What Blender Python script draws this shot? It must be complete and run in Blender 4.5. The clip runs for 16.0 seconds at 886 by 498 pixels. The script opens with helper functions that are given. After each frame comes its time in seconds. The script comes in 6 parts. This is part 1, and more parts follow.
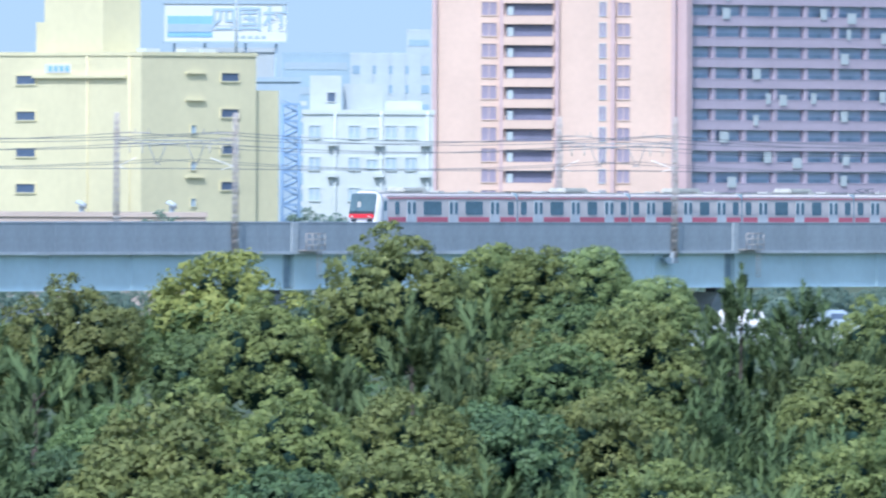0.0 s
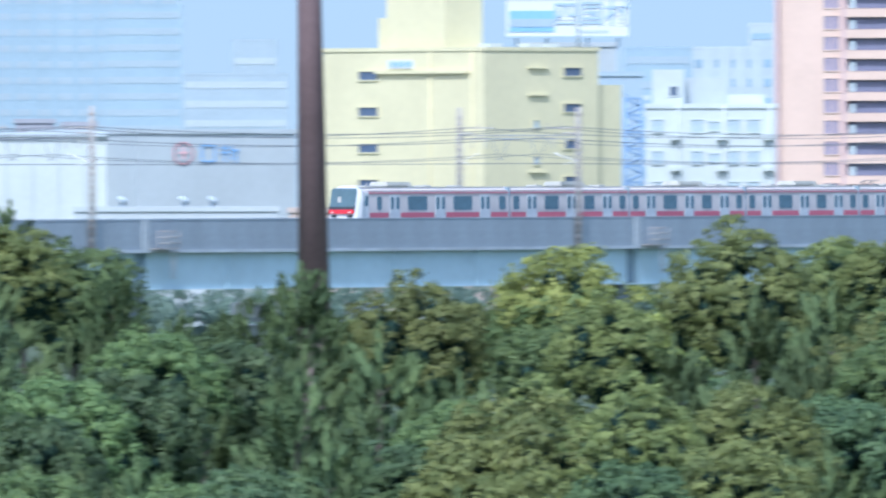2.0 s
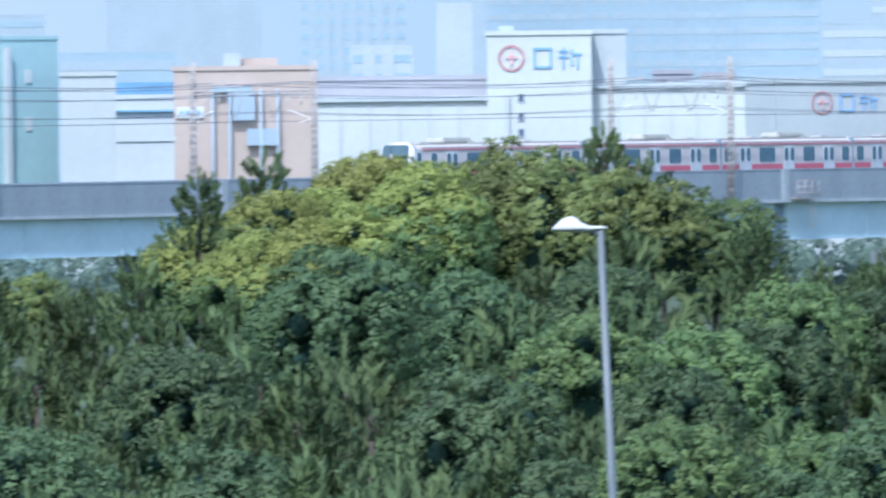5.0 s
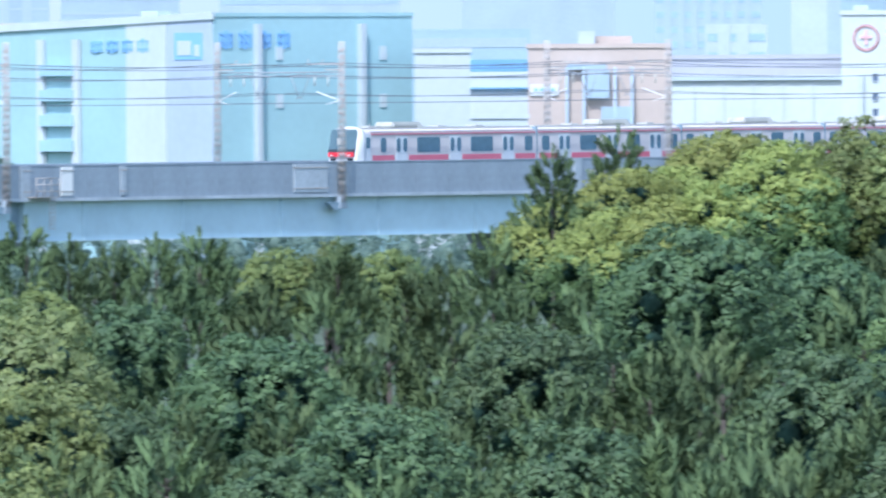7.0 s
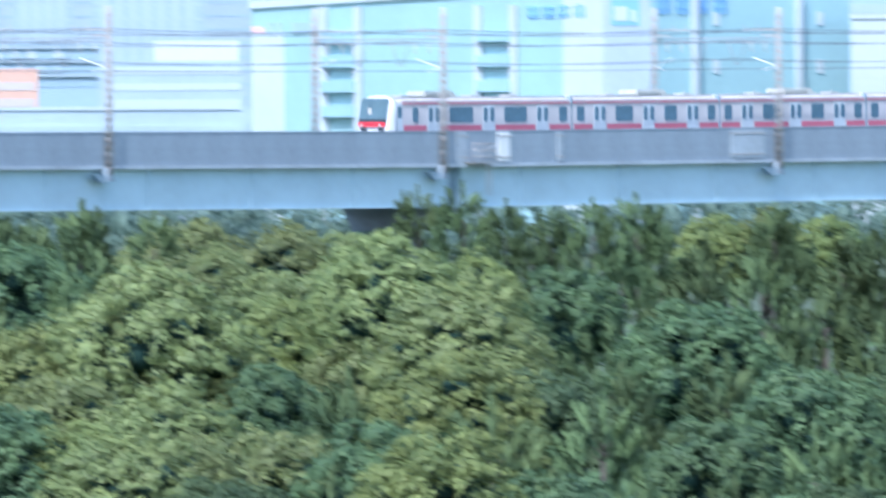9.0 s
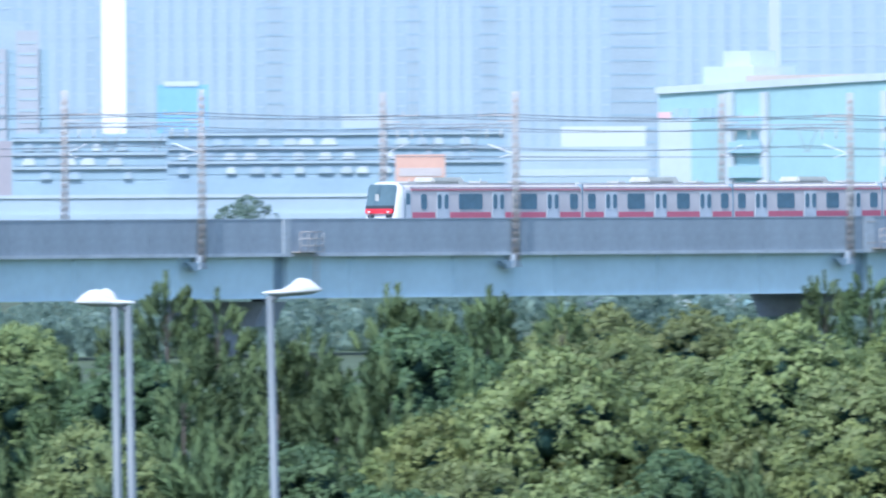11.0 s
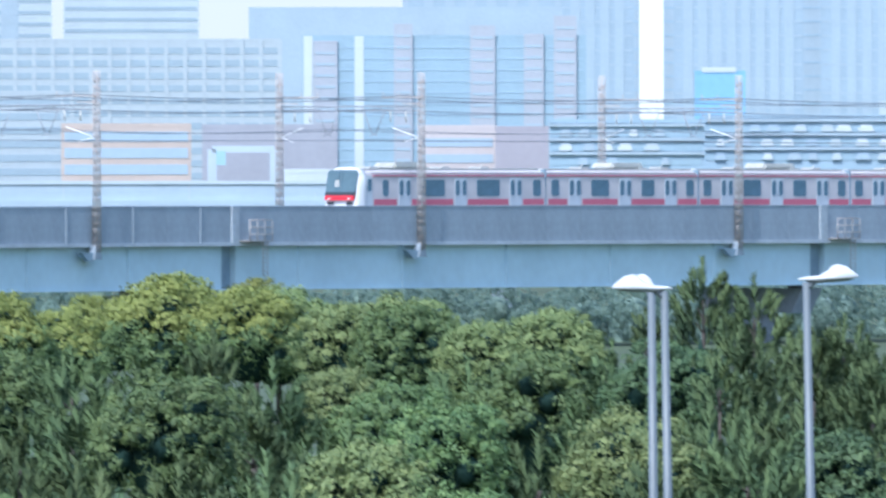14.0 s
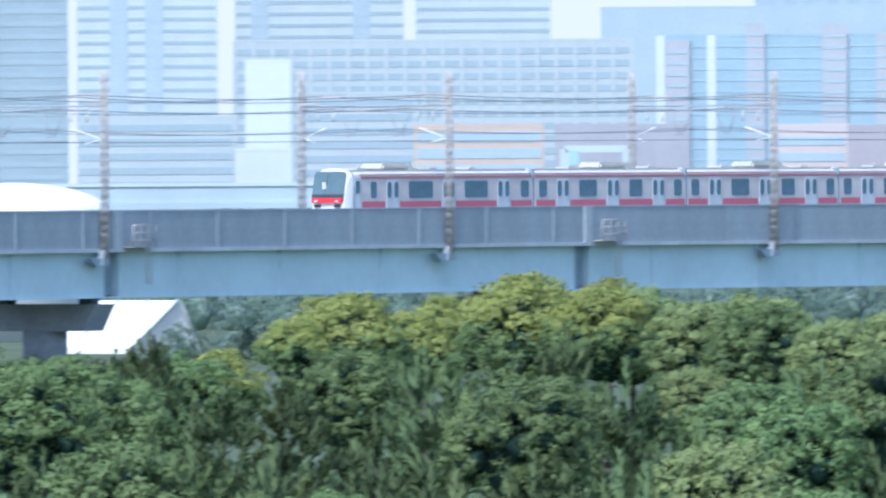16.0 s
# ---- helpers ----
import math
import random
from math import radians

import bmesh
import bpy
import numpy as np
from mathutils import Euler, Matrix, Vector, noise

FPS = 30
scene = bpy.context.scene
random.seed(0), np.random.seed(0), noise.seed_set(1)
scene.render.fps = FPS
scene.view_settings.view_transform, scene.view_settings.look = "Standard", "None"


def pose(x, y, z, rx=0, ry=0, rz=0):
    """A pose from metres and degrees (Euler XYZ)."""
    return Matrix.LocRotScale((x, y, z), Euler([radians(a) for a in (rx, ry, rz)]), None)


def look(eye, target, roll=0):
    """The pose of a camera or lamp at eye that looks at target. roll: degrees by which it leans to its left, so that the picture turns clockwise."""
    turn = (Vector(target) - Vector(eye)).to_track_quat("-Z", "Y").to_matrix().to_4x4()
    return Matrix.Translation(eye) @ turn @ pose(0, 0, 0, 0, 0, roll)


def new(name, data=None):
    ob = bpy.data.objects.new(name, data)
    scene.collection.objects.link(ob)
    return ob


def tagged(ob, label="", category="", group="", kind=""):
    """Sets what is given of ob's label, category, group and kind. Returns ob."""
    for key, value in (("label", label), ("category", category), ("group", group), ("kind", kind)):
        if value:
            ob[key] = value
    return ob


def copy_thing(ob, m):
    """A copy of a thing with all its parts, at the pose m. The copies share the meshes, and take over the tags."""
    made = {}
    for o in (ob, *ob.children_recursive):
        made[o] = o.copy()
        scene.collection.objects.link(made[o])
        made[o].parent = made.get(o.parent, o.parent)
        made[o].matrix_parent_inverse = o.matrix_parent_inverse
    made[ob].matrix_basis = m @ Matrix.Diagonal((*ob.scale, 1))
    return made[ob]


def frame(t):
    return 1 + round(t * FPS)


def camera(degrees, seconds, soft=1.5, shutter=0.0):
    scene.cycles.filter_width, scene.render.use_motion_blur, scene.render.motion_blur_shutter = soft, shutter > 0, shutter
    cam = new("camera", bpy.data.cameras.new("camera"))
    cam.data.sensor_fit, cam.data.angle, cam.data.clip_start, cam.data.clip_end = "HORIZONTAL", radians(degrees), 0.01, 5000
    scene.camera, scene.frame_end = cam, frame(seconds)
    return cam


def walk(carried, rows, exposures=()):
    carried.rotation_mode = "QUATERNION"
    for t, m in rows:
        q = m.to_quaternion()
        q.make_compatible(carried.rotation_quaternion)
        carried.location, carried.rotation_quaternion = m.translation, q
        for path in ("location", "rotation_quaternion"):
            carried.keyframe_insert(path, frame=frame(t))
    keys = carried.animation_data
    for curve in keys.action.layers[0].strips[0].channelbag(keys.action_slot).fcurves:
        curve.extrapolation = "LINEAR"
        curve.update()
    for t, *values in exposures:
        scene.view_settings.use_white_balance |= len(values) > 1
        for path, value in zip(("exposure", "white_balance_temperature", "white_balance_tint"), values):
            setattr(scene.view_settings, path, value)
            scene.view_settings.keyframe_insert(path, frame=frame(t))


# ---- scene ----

# sight units: 1/33000 of a radian, u to the right, v downwards from the level line + 124
F, EYE_Z, LEVEL, MID = 33000.0, 14.0, -124.0, -2700.0


def bearing(u, d):
    a = (u - MID) / F
    return Vector((d * math.sin(a), d * math.cos(a), 0.0))


def rise(v, d):
    return EYE_Z - (v - LEVEL) / F * d


def turn(u):
    return -math.degrees((u - MID) / F)


cam = camera(2 * math.degrees(math.atan(784 / F)), 16.0, soft=2.2, shutter=0.7)
PAN = (
    (0, 0.0, -0.0, -0.26), (0.5, -120.4, 10.2, -0.18), (1, -276.4, 17.2, -0.05), (1.5, -420.1, 9.4, -0.06),
    (2, -607.7, 10.8, 0.09), (2.5, -888.5, 44.3, 0.18), (3, -1064.7, 62.7, 0.21), (3.5, -1235.9, 58.4, 0.27),
    (4, -1418.4, 37.7, 0.35), (4.5, -1578.5, 68.4, 0.45), (5, -1740.6, 92.0, 0.68), (5.2, -1814.0, 100.9, 0.66),
    (7.3, -2449.4, 125.3, 0.29), (7.5, -2508.9, 104.0, 0.29), (8, -2681.1, 172.7, 0.43), (8.5, -2854.9, 228.3, 0.35),
    (9, -3139.2, 182.5, 0.27), (9.5, -3335.4, 71.3, 0.25), (10, -3515.9, 21.8, 0.27), (10.2, -3586.4, 18.0, 0.25),
    (12.3, -4292.6, 53.9, 0.25), (12.5, -4354.4, 56.8, 0.12), (13, -4527.8, 68.1, 0.05), (13.5, -4702.1, 80.9, 0.1),
    (14, -4808.7, 49.1, 0.07), (14.5, -4933.8, 5.8, 0.1), (15, -5134.4, 31.4, 0.24), (15.5, -5275.1, 34.9, 0.19),
    (16, -5433.6, 47.5, 0.36))
EYE = Vector((0, 0, EYE_Z))
walk(cam, [(t, look(EYE, EYE + bearing(u, 1000) + Vector((0, 0, -(v - LEVEL) / F * 1000)), -r)) for t, u, v, r in PAN],
     exposures=((0, 0.77, 5400, 10), (5.2, 0.77, 5400, 10), (7.3, 1.02, 5350, 10), (9.2, 1.12, 5300, 10), (10.2, 1.00, 5300, 10), (12.5, 0.86, 5350, 10), (16, 0.87, 5400, 10)))

# ---- world and sun ----
SUN_EL, SUN_AZ = radians(54), math.atan2(-0.36, -0.933)
world = bpy.data.worlds.new("sky")
scene.world = world
world.use_nodes = True
wn = world.node_tree
sky = wn.nodes.new("ShaderNodeTexSky")
sky.sky_type, sky.sun_disc, sky.sun_elevation, sky.sun_rotation = "NISHITA", False, SUN_EL, SUN_AZ
sky.air_density, sky.dust_density, sky.ozone_density = 1.2, 2.5, 1.0
wn.nodes["Background"].inputs["Strength"].default_value = 0.15
wn.links.new(sky.outputs[0], wn.nodes["Background"].inputs["Color"])
sun = new("sun", bpy.data.lights.new("sun", "SUN"))
sun.data.energy, sun.data.angle, sun.data.color = 2.45, radians(0.8), (1.0, 0.94, 0.84)
sun.matrix_world = look((0, 0, 0), (-math.sin(SUN_AZ) * math.cos(SUN_EL), -math.cos(SUN_AZ) * math.cos(SUN_EL), -math.sin(SUN_EL)))

# a glowing sheet far behind everything stands in for the pale horizon haze
hm = bpy.data.materials.new("horizon_haze_glow")
hm.use_nodes = True
hn, hl = hm.node_tree.nodes, hm.node_tree.links
hn.remove(hn["Principled BSDF"])
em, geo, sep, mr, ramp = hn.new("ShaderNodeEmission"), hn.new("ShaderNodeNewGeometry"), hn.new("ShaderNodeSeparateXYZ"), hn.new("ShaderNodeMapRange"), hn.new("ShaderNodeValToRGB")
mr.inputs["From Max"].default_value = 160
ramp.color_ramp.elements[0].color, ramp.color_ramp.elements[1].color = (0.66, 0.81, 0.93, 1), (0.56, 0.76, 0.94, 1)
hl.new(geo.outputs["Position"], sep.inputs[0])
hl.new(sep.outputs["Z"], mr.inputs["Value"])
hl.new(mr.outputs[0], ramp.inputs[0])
# the glow is whitened towards the left
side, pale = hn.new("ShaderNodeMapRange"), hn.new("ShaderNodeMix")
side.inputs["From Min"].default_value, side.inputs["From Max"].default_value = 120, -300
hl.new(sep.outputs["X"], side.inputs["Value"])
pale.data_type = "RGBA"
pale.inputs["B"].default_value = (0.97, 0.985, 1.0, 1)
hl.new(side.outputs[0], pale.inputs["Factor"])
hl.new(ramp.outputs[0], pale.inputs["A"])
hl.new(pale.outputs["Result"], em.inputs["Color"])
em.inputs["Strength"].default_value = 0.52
hl.new(em.outputs[0], hn["Material Output"].inputs["Surface"])
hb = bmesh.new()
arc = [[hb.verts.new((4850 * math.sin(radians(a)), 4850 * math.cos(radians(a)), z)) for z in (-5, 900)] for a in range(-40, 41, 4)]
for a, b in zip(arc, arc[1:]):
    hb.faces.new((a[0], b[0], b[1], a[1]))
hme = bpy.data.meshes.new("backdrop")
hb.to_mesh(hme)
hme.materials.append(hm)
tagged(new("backdrop", hme), "glowing sheet coloured as pale blue summer haze over the far horizon", "sky", kind="structure")


# ---- materials ----
def material(name, color, rough=0.6, metal=0.0, vary=0.12, scale=0.5, bump=0.0, grain=8.0, stain=None, rnd=0.0):
    m = bpy.data.materials.new(name)
    m.use_nodes = True
    n, l = m.node_tree.nodes, m.node_tree.links
    b = n["Principled BSDF"]
    tex = n.new("ShaderNodeTexCoord")
    big, fine = n.new("ShaderNodeTexNoise"), n.new("ShaderNodeTexNoise")
    big.inputs["Scale"].default_value, fine.inputs["Scale"].default_value = scale, grain * scale
    big.inputs["Detail"].default_value = fine.inputs["Detail"].default_value = 4
    l.new(tex.outputs["Object"], big.inputs["Vector"])
    l.new(tex.outputs["Object"], fine.inputs["Vector"])
    mix = n.new("ShaderNodeMix")
    mix.data_type = "RGBA"
    dark = stain or tuple(c * (1 - 2.2 * vary) for c in color)
    mix.inputs["A"].default_value = (*[max(c, 0) for c in dark], 1)
    mix.inputs["B"].default_value = (*[min(c * (1 + vary), 1) for c in color], 1)
    add = n.new("ShaderNodeMath")
    add.operation = "MULTIPLY_ADD"
    l.new(fine.outputs["Fac"], add.inputs[0])
    add.inputs[1].default_value = 0.5
    l.new(big.outputs["Fac"], add.inputs[2])
    ramp = n.new("ShaderNodeMapRange")
    ramp.inputs["From Min"].default_value, ramp.inputs["From Max"].default_value = 0.4, 0.95
    l.new(add.outputs[0], ramp.inputs["Value"])
    l.new(ramp.outputs[0], mix.inputs["Factor"])
    out = mix.outputs["Result"]
    if rnd:
        info, hsv, mr = n.new("ShaderNodeObjectInfo"), n.new("ShaderNodeHueSaturation"), n.new("ShaderNodeMapRange")
        mr.inputs["To Min"].default_value, mr.inputs["To Max"].default_value = 1 - rnd, 1 + rnd
        l.new(info.outputs["Random"], mr.inputs["Value"])
        l.new(mr.outputs[0], hsv.inputs["Value"])
        l.new(out, hsv.inputs["Color"])
        out = hsv.outputs["Color"]
    l.new(out, b.inputs["Base Color"])
    b.inputs["Roughness"].default_value, b.inputs["Metallic"].default_value = rough, metal
    if bump:
        bp = n.new("ShaderNodeBump")
        bp.inputs["Strength"].default_value, bp.inputs["Distance"].default_value = bump, 0.05
        l.new(fine.outputs["Fac"], bp.inputs["Height"])
        l.new(bp.outputs[0], b.inputs["Normal"])
    return m


def leaf_material(name, dark, light, glow=0.3, sheen=0.45, gloss=0.3, patch=3.0):
    """Leaves: two greens, mixed leaf by leaf, twig by twig and tree by tree, and some light through the blade."""
    m = bpy.data.materials.new(name)
    m.use_nodes = True
    n, l = m.node_tree.nodes, m.node_tree.links
    b = n["Principled BSDF"]
    geo, info, mix, hsv = n.new("ShaderNodeNewGeometry"), n.new("ShaderNodeObjectInfo"), n.new("ShaderNodeMix"), n.new("ShaderNodeHueSaturation")
    tex, tone, half = n.new("ShaderNodeTexCoord"), n.new("ShaderNodeTexNoise"), n.new("ShaderNodeMath")
    tone.inputs["Scale"].default_value, tone.inputs["Detail"].default_value = patch, 2
    l.new(tex.outputs["Object"], tone.inputs["Vector"])
    spread = n.new("ShaderNodeMapRange")
    spread.inputs["From Min"].default_value, spread.inputs["From Max"].default_value = 0.33, 0.67
    spread.inputs["To Max"].default_value = 0.55
    l.new(tone.outputs["Fac"], spread.inputs["Value"])
    half.operation = "MULTIPLY_ADD"
    half.inputs[1].default_value = 0.45
    l.new(geo.outputs["Random Per Island"], half.inputs[0])
    l.new(spread.outputs[0], half.inputs[2])
    mix.data_type = "RGBA"
    mix.inputs["A"].default_value, mix.inputs["B"].default_value = (*dark, 1), (*light, 1)
    l.new(half.outputs[0], mix.inputs["Factor"])
    for lo, hi, to in ((0.492, 0.512, "Hue"), (0.82, 1.2, "Value")):
        mr = n.new("ShaderNodeMapRange")
        mr.inputs["To Min"].default_value, mr.inputs["To Max"].default_value = lo, hi
        l.new(info.outputs["Random"], mr.inputs["Value"])
        l.new(mr.outputs[0], hsv.inputs[to])
    l.new(mix.outputs["Result"], hsv.inputs["Color"])
    l.new(hsv.outputs[0], b.inputs["Base Color"])
    b.inputs["Roughness"].default_value = sheen + 0.15
    b.inputs["Specular IOR Level"].default_value = gloss
    tr, ms = n.new("ShaderNodeBsdfTranslucent"), n.new("ShaderNodeMixShader")
    l.new(hsv.outputs[0], tr.inputs["Color"])
    ms.inputs[0].default_value = glow
    l.new(b.outputs[0], ms.inputs[1])
    l.new(tr.outputs[0], ms.inputs[2])
    l.new(ms.outputs[0], n["Material Output"].inputs["Surface"])
    return m


def glass(name, color, rough=0.15):
    m = material(name, color, rough, 0.0, 0.1, 0.3)
    m.node_tree.nodes["Principled BSDF"].inputs["Specular IOR Level"].default_value = 0.4
    return m


M = {}
M["ground"] = material("ground_soil", (0.055, 0.08, 0.038), 0.95, vary=0.25, scale=0.05, bump=0.4)
M["concrete"] = material("parapet_concrete", (0.272, 0.322, 0.378), 0.9, vary=0.10, scale=0.25, bump=0.3, rnd=0.04)
M["slab"] = material("slab_concrete", (0.40, 0.45, 0.50), 0.9, vary=0.14, scale=0.3, bump=0.3)
M["girder"] = material("girder_paint", (0.46, 0.60, 0.675), 0.6, vary=0.06, scale=0.15, rnd=0.03)
M["dark_steel"] = material("dark_steel", (0.12, 0.14, 0.17), 0.7, vary=0.15)
M["pier"] = material("pier_concrete", (0.29, 0.33, 0.40), 0.9, vary=0.15, scale=0.3)
M["galv"] = material("galvanised_steel", (0.38, 0.38, 0.38), 0.6, 0.0, vary=0.18, scale=0.8, stain=(0.27, 0.21, 0.18))
M["wire"] = material("wire", (0.16, 0.18, 0.21), 0.7)
M["truss"] = material("grey_steel", (0.28, 0.30, 0.33), 0.7, vary=0.15)
M["insul"] = material("white_porcelain", (0.8, 0.8, 0.8), 0.3, vary=0.03)
M["rust_pole"] = material("brown_steel", (0.165, 0.112, 0.120), 0.6, vary=0.12, scale=0.4)
M["lamp_metal"] = material("lamp_metal", (0.125, 0.15, 0.17), 0.45, 0.0, vary=0.06)
M["lamp_white"] = material("lamp_white", (0.56, 0.57, 0.58), 0.35, vary=0.03)
M["lamp_lens"] = material("lamp_lens", (0.22, 0.24, 0.26), 0.25, vary=0.03)
M["steel_car"] = material("brushed_steel", (0.54, 0.51, 0.52), 0.5, 0.0, vary=0.05, scale=0.6)
M["door_car"] = material("door_steel", (0.52, 0.56, 0.60), 0.5, 0.0, vary=0.05)
M["car_red"] = material("wine_red_paint", (0.52, 0.13, 0.19), 0.5, vary=0.05)
M["mask"] = material("front_white", (0.68, 0.69, 0.70), 0.35, vary=0.03)
M["mask_red"] = material("front_red", (0.72, 0.03, 0.05), 0.4, vary=0.03)
M["joint"] = material("joint_steel", (0.22, 0.30, 0.37), 0.8, vary=0.15)
M["black"] = material("black_trim", (0.03, 0.035, 0.045), 0.4, vary=0.05)
M["car_glass"] = glass("car_window", (0.10, 0.18, 0.25), 0.2)
M["front_glass"] = glass("windscreen", (0.09, 0.145, 0.175), 0.3)
M["roof_car"] = material("car_roof", (0.47, 0.47, 0.46), 0.7, vary=0.1)
M["ac"] = material("air_conditioner", (0.50, 0.50, 0.47), 0.6, vary=0.08)
M["headlight"] = material("headlight", (0.9, 0.9, 0.85), 0.1, vary=0.02)


# ---- mesh helpers ----
def box(bm, x0, x1, y0, y1, z0, z1, mi=0):
    vs = [bm.verts.new((x, y, z)) for x in (x0, x1) for y in (y0, y1) for z in (z0, z1)]
    for a in ((0, 1, 3, 2), (4, 6, 7, 5), (0, 4, 5, 1), (2, 3, 7, 6), (0, 2, 6, 4), (1, 5, 7, 3)):
        bm.faces.new([vs[i] for i in a]).material_index = mi
    return vs


def boxes(*items):
    bm = bmesh.new()
    for it in items:
        box(bm, *it)
    return bm


def rod(bm, p, q, r0, r1=None, n=8, mi=0):
    p, q = Vector(p), Vector(q)
    w = (q - p).normalized()
    a = w.orthogonal().normalized()
    b = w.cross(a)
    r1 = r0 if r1 is None else r1
    rings = [[bm.verts.new(c + (a * math.cos(6.28318 * i / n) + b * math.sin(6.28318 * i / n)) * r) for i in range(n)] for c, r in ((p, r0), (q, r1))]
    for i in range(n):
        f = bm.faces.new((rings[0][i], rings[0][(i + 1) % n], rings[1][(i + 1) % n], rings[1][i]))
        f.material_index, f.smooth = mi, True
    bm.faces.new(rings[0][::-1]).material_index = mi
    bm.faces.new(rings[1]).material_index = mi


def loft(bm, xs, ys, y0, y1, z0, z1):
    """One bar of rectangular section through the stations xs, set off sideways by ys."""
    rings = [[bm.verts.new((x, y + a, z)) for a, z in ((y0, z0), (y1, z0), (y1, z1), (y0, z1))] for x, y in zip(xs, ys)]
    for a, b in zip(rings, rings[1:]):
        for i in range(4):
            bm.faces.new((a[i], a[(i + 1) % 4], b[(i + 1) % 4], b[i]))
    bm.faces.new(rings[0])
    bm.faces.new(rings[-1][::-1])


def mesh_of(name, bm, mats, bevel=0.0):
    if bevel:
        bmesh.ops.bevel(bm, geom=bm.edges[:], offset=bevel, segments=1, affect="EDGES")
    bmesh.ops.recalc_face_normals(bm, faces=bm.faces[:])
    me = bpy.data.meshes.new(name)
    bm.to_mesh(me)
    bm.free()
    for m in mats if isinstance(mats, (list, tuple)) else [mats]:
        me.materials.append(m)
    return me


def part(name, bm, mats, parent, label="", at=None):
    me = bm if isinstance(bm, bpy.types.Mesh) else mesh_of(name, bm, mats)
    ob = new(name, me)
    ob.parent = parent
    if at is not None:
        ob.location = at
    return tagged(ob, label)


def thing(name, m, label, category, group="", kind=""):
    ob = new(name)
    ob.matrix_world = m
    ob.empty_display_size = 0.5
    return tagged(ob, label, category, group, kind)


# ---- ground ----
gm = bmesh.new()
bmesh.ops.create_grid(gm, x_segments=40, y_segments=40, size=6000)
ground = tagged(new("ground", mesh_of("ground", gm, M["ground"])), "flat dull green and grey ground under the trees", "ground", kind="structure")


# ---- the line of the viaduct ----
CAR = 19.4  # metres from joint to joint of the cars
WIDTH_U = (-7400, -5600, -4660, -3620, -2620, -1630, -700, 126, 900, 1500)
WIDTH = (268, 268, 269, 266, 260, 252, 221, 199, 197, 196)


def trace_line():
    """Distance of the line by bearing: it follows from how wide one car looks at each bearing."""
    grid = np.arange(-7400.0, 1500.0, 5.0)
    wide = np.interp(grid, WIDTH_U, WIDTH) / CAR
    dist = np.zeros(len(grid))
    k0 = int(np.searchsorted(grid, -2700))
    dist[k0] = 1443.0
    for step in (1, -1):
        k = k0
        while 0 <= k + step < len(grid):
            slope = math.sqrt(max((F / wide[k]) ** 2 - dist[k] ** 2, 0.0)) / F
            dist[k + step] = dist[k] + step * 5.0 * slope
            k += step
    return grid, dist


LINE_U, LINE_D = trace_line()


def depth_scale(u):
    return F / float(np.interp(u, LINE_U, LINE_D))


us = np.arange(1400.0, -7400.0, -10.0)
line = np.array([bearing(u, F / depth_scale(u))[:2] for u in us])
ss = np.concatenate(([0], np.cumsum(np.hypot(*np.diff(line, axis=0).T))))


def s_of(u):
    return float(np.interp(-u, -us, ss))


def u_of(s):
    return float(np.interp(s, ss, us))


# dip of the line, shaped to fit its height in the camera's view
def sag(s):
    return -0.42 * math.exp(-((u_of(s) + 3000) / 1200) ** 2)


def on_line(s, side=0.0, z=0.0):
    """A place s metres along the near face; side: metres behind it."""
    p = np.array([np.interp(s, ss, line[:, k]) for k in (0, 1)])
    t = np.array([np.interp(s + 2, ss, line[:, k]) - np.interp(s - 2, ss, line[:, k]) for k in (0, 1)])
    t /= np.hypot(*t)
    n = np.array((t[1], -t[0]))
    if n[1] < 0:
        n = -n
    q = p + n * side
    return Vector((q[0], q[1], z + sag(s))), math.degrees(math.atan2(t[1], t[0]))


RAIL, TOP, WIDE = 9.15, 10.2, 11.4


def line_pose(s0, s1, side=0.0, z=0.0):
    """Pose of a straight piece that runs from s0 to s1, its x along the line, its y to the back."""
    a, b = on_line(s0, side, z)[0], on_line(s1, side, z)[0]
    d = (b - a).normalized()
    up = Vector((0, 0, 1))
    y = up.cross(d).normalized()
    m = Matrix((d, y, d.cross(y))).transposed().to_4x4()
    m.translation = a
    return m, (b - a).length


JOINTS = [s_of(u) for u in (1290, 516, -264, -1134, -2128, -3110, -4137, -5178, -6010, -6850)]


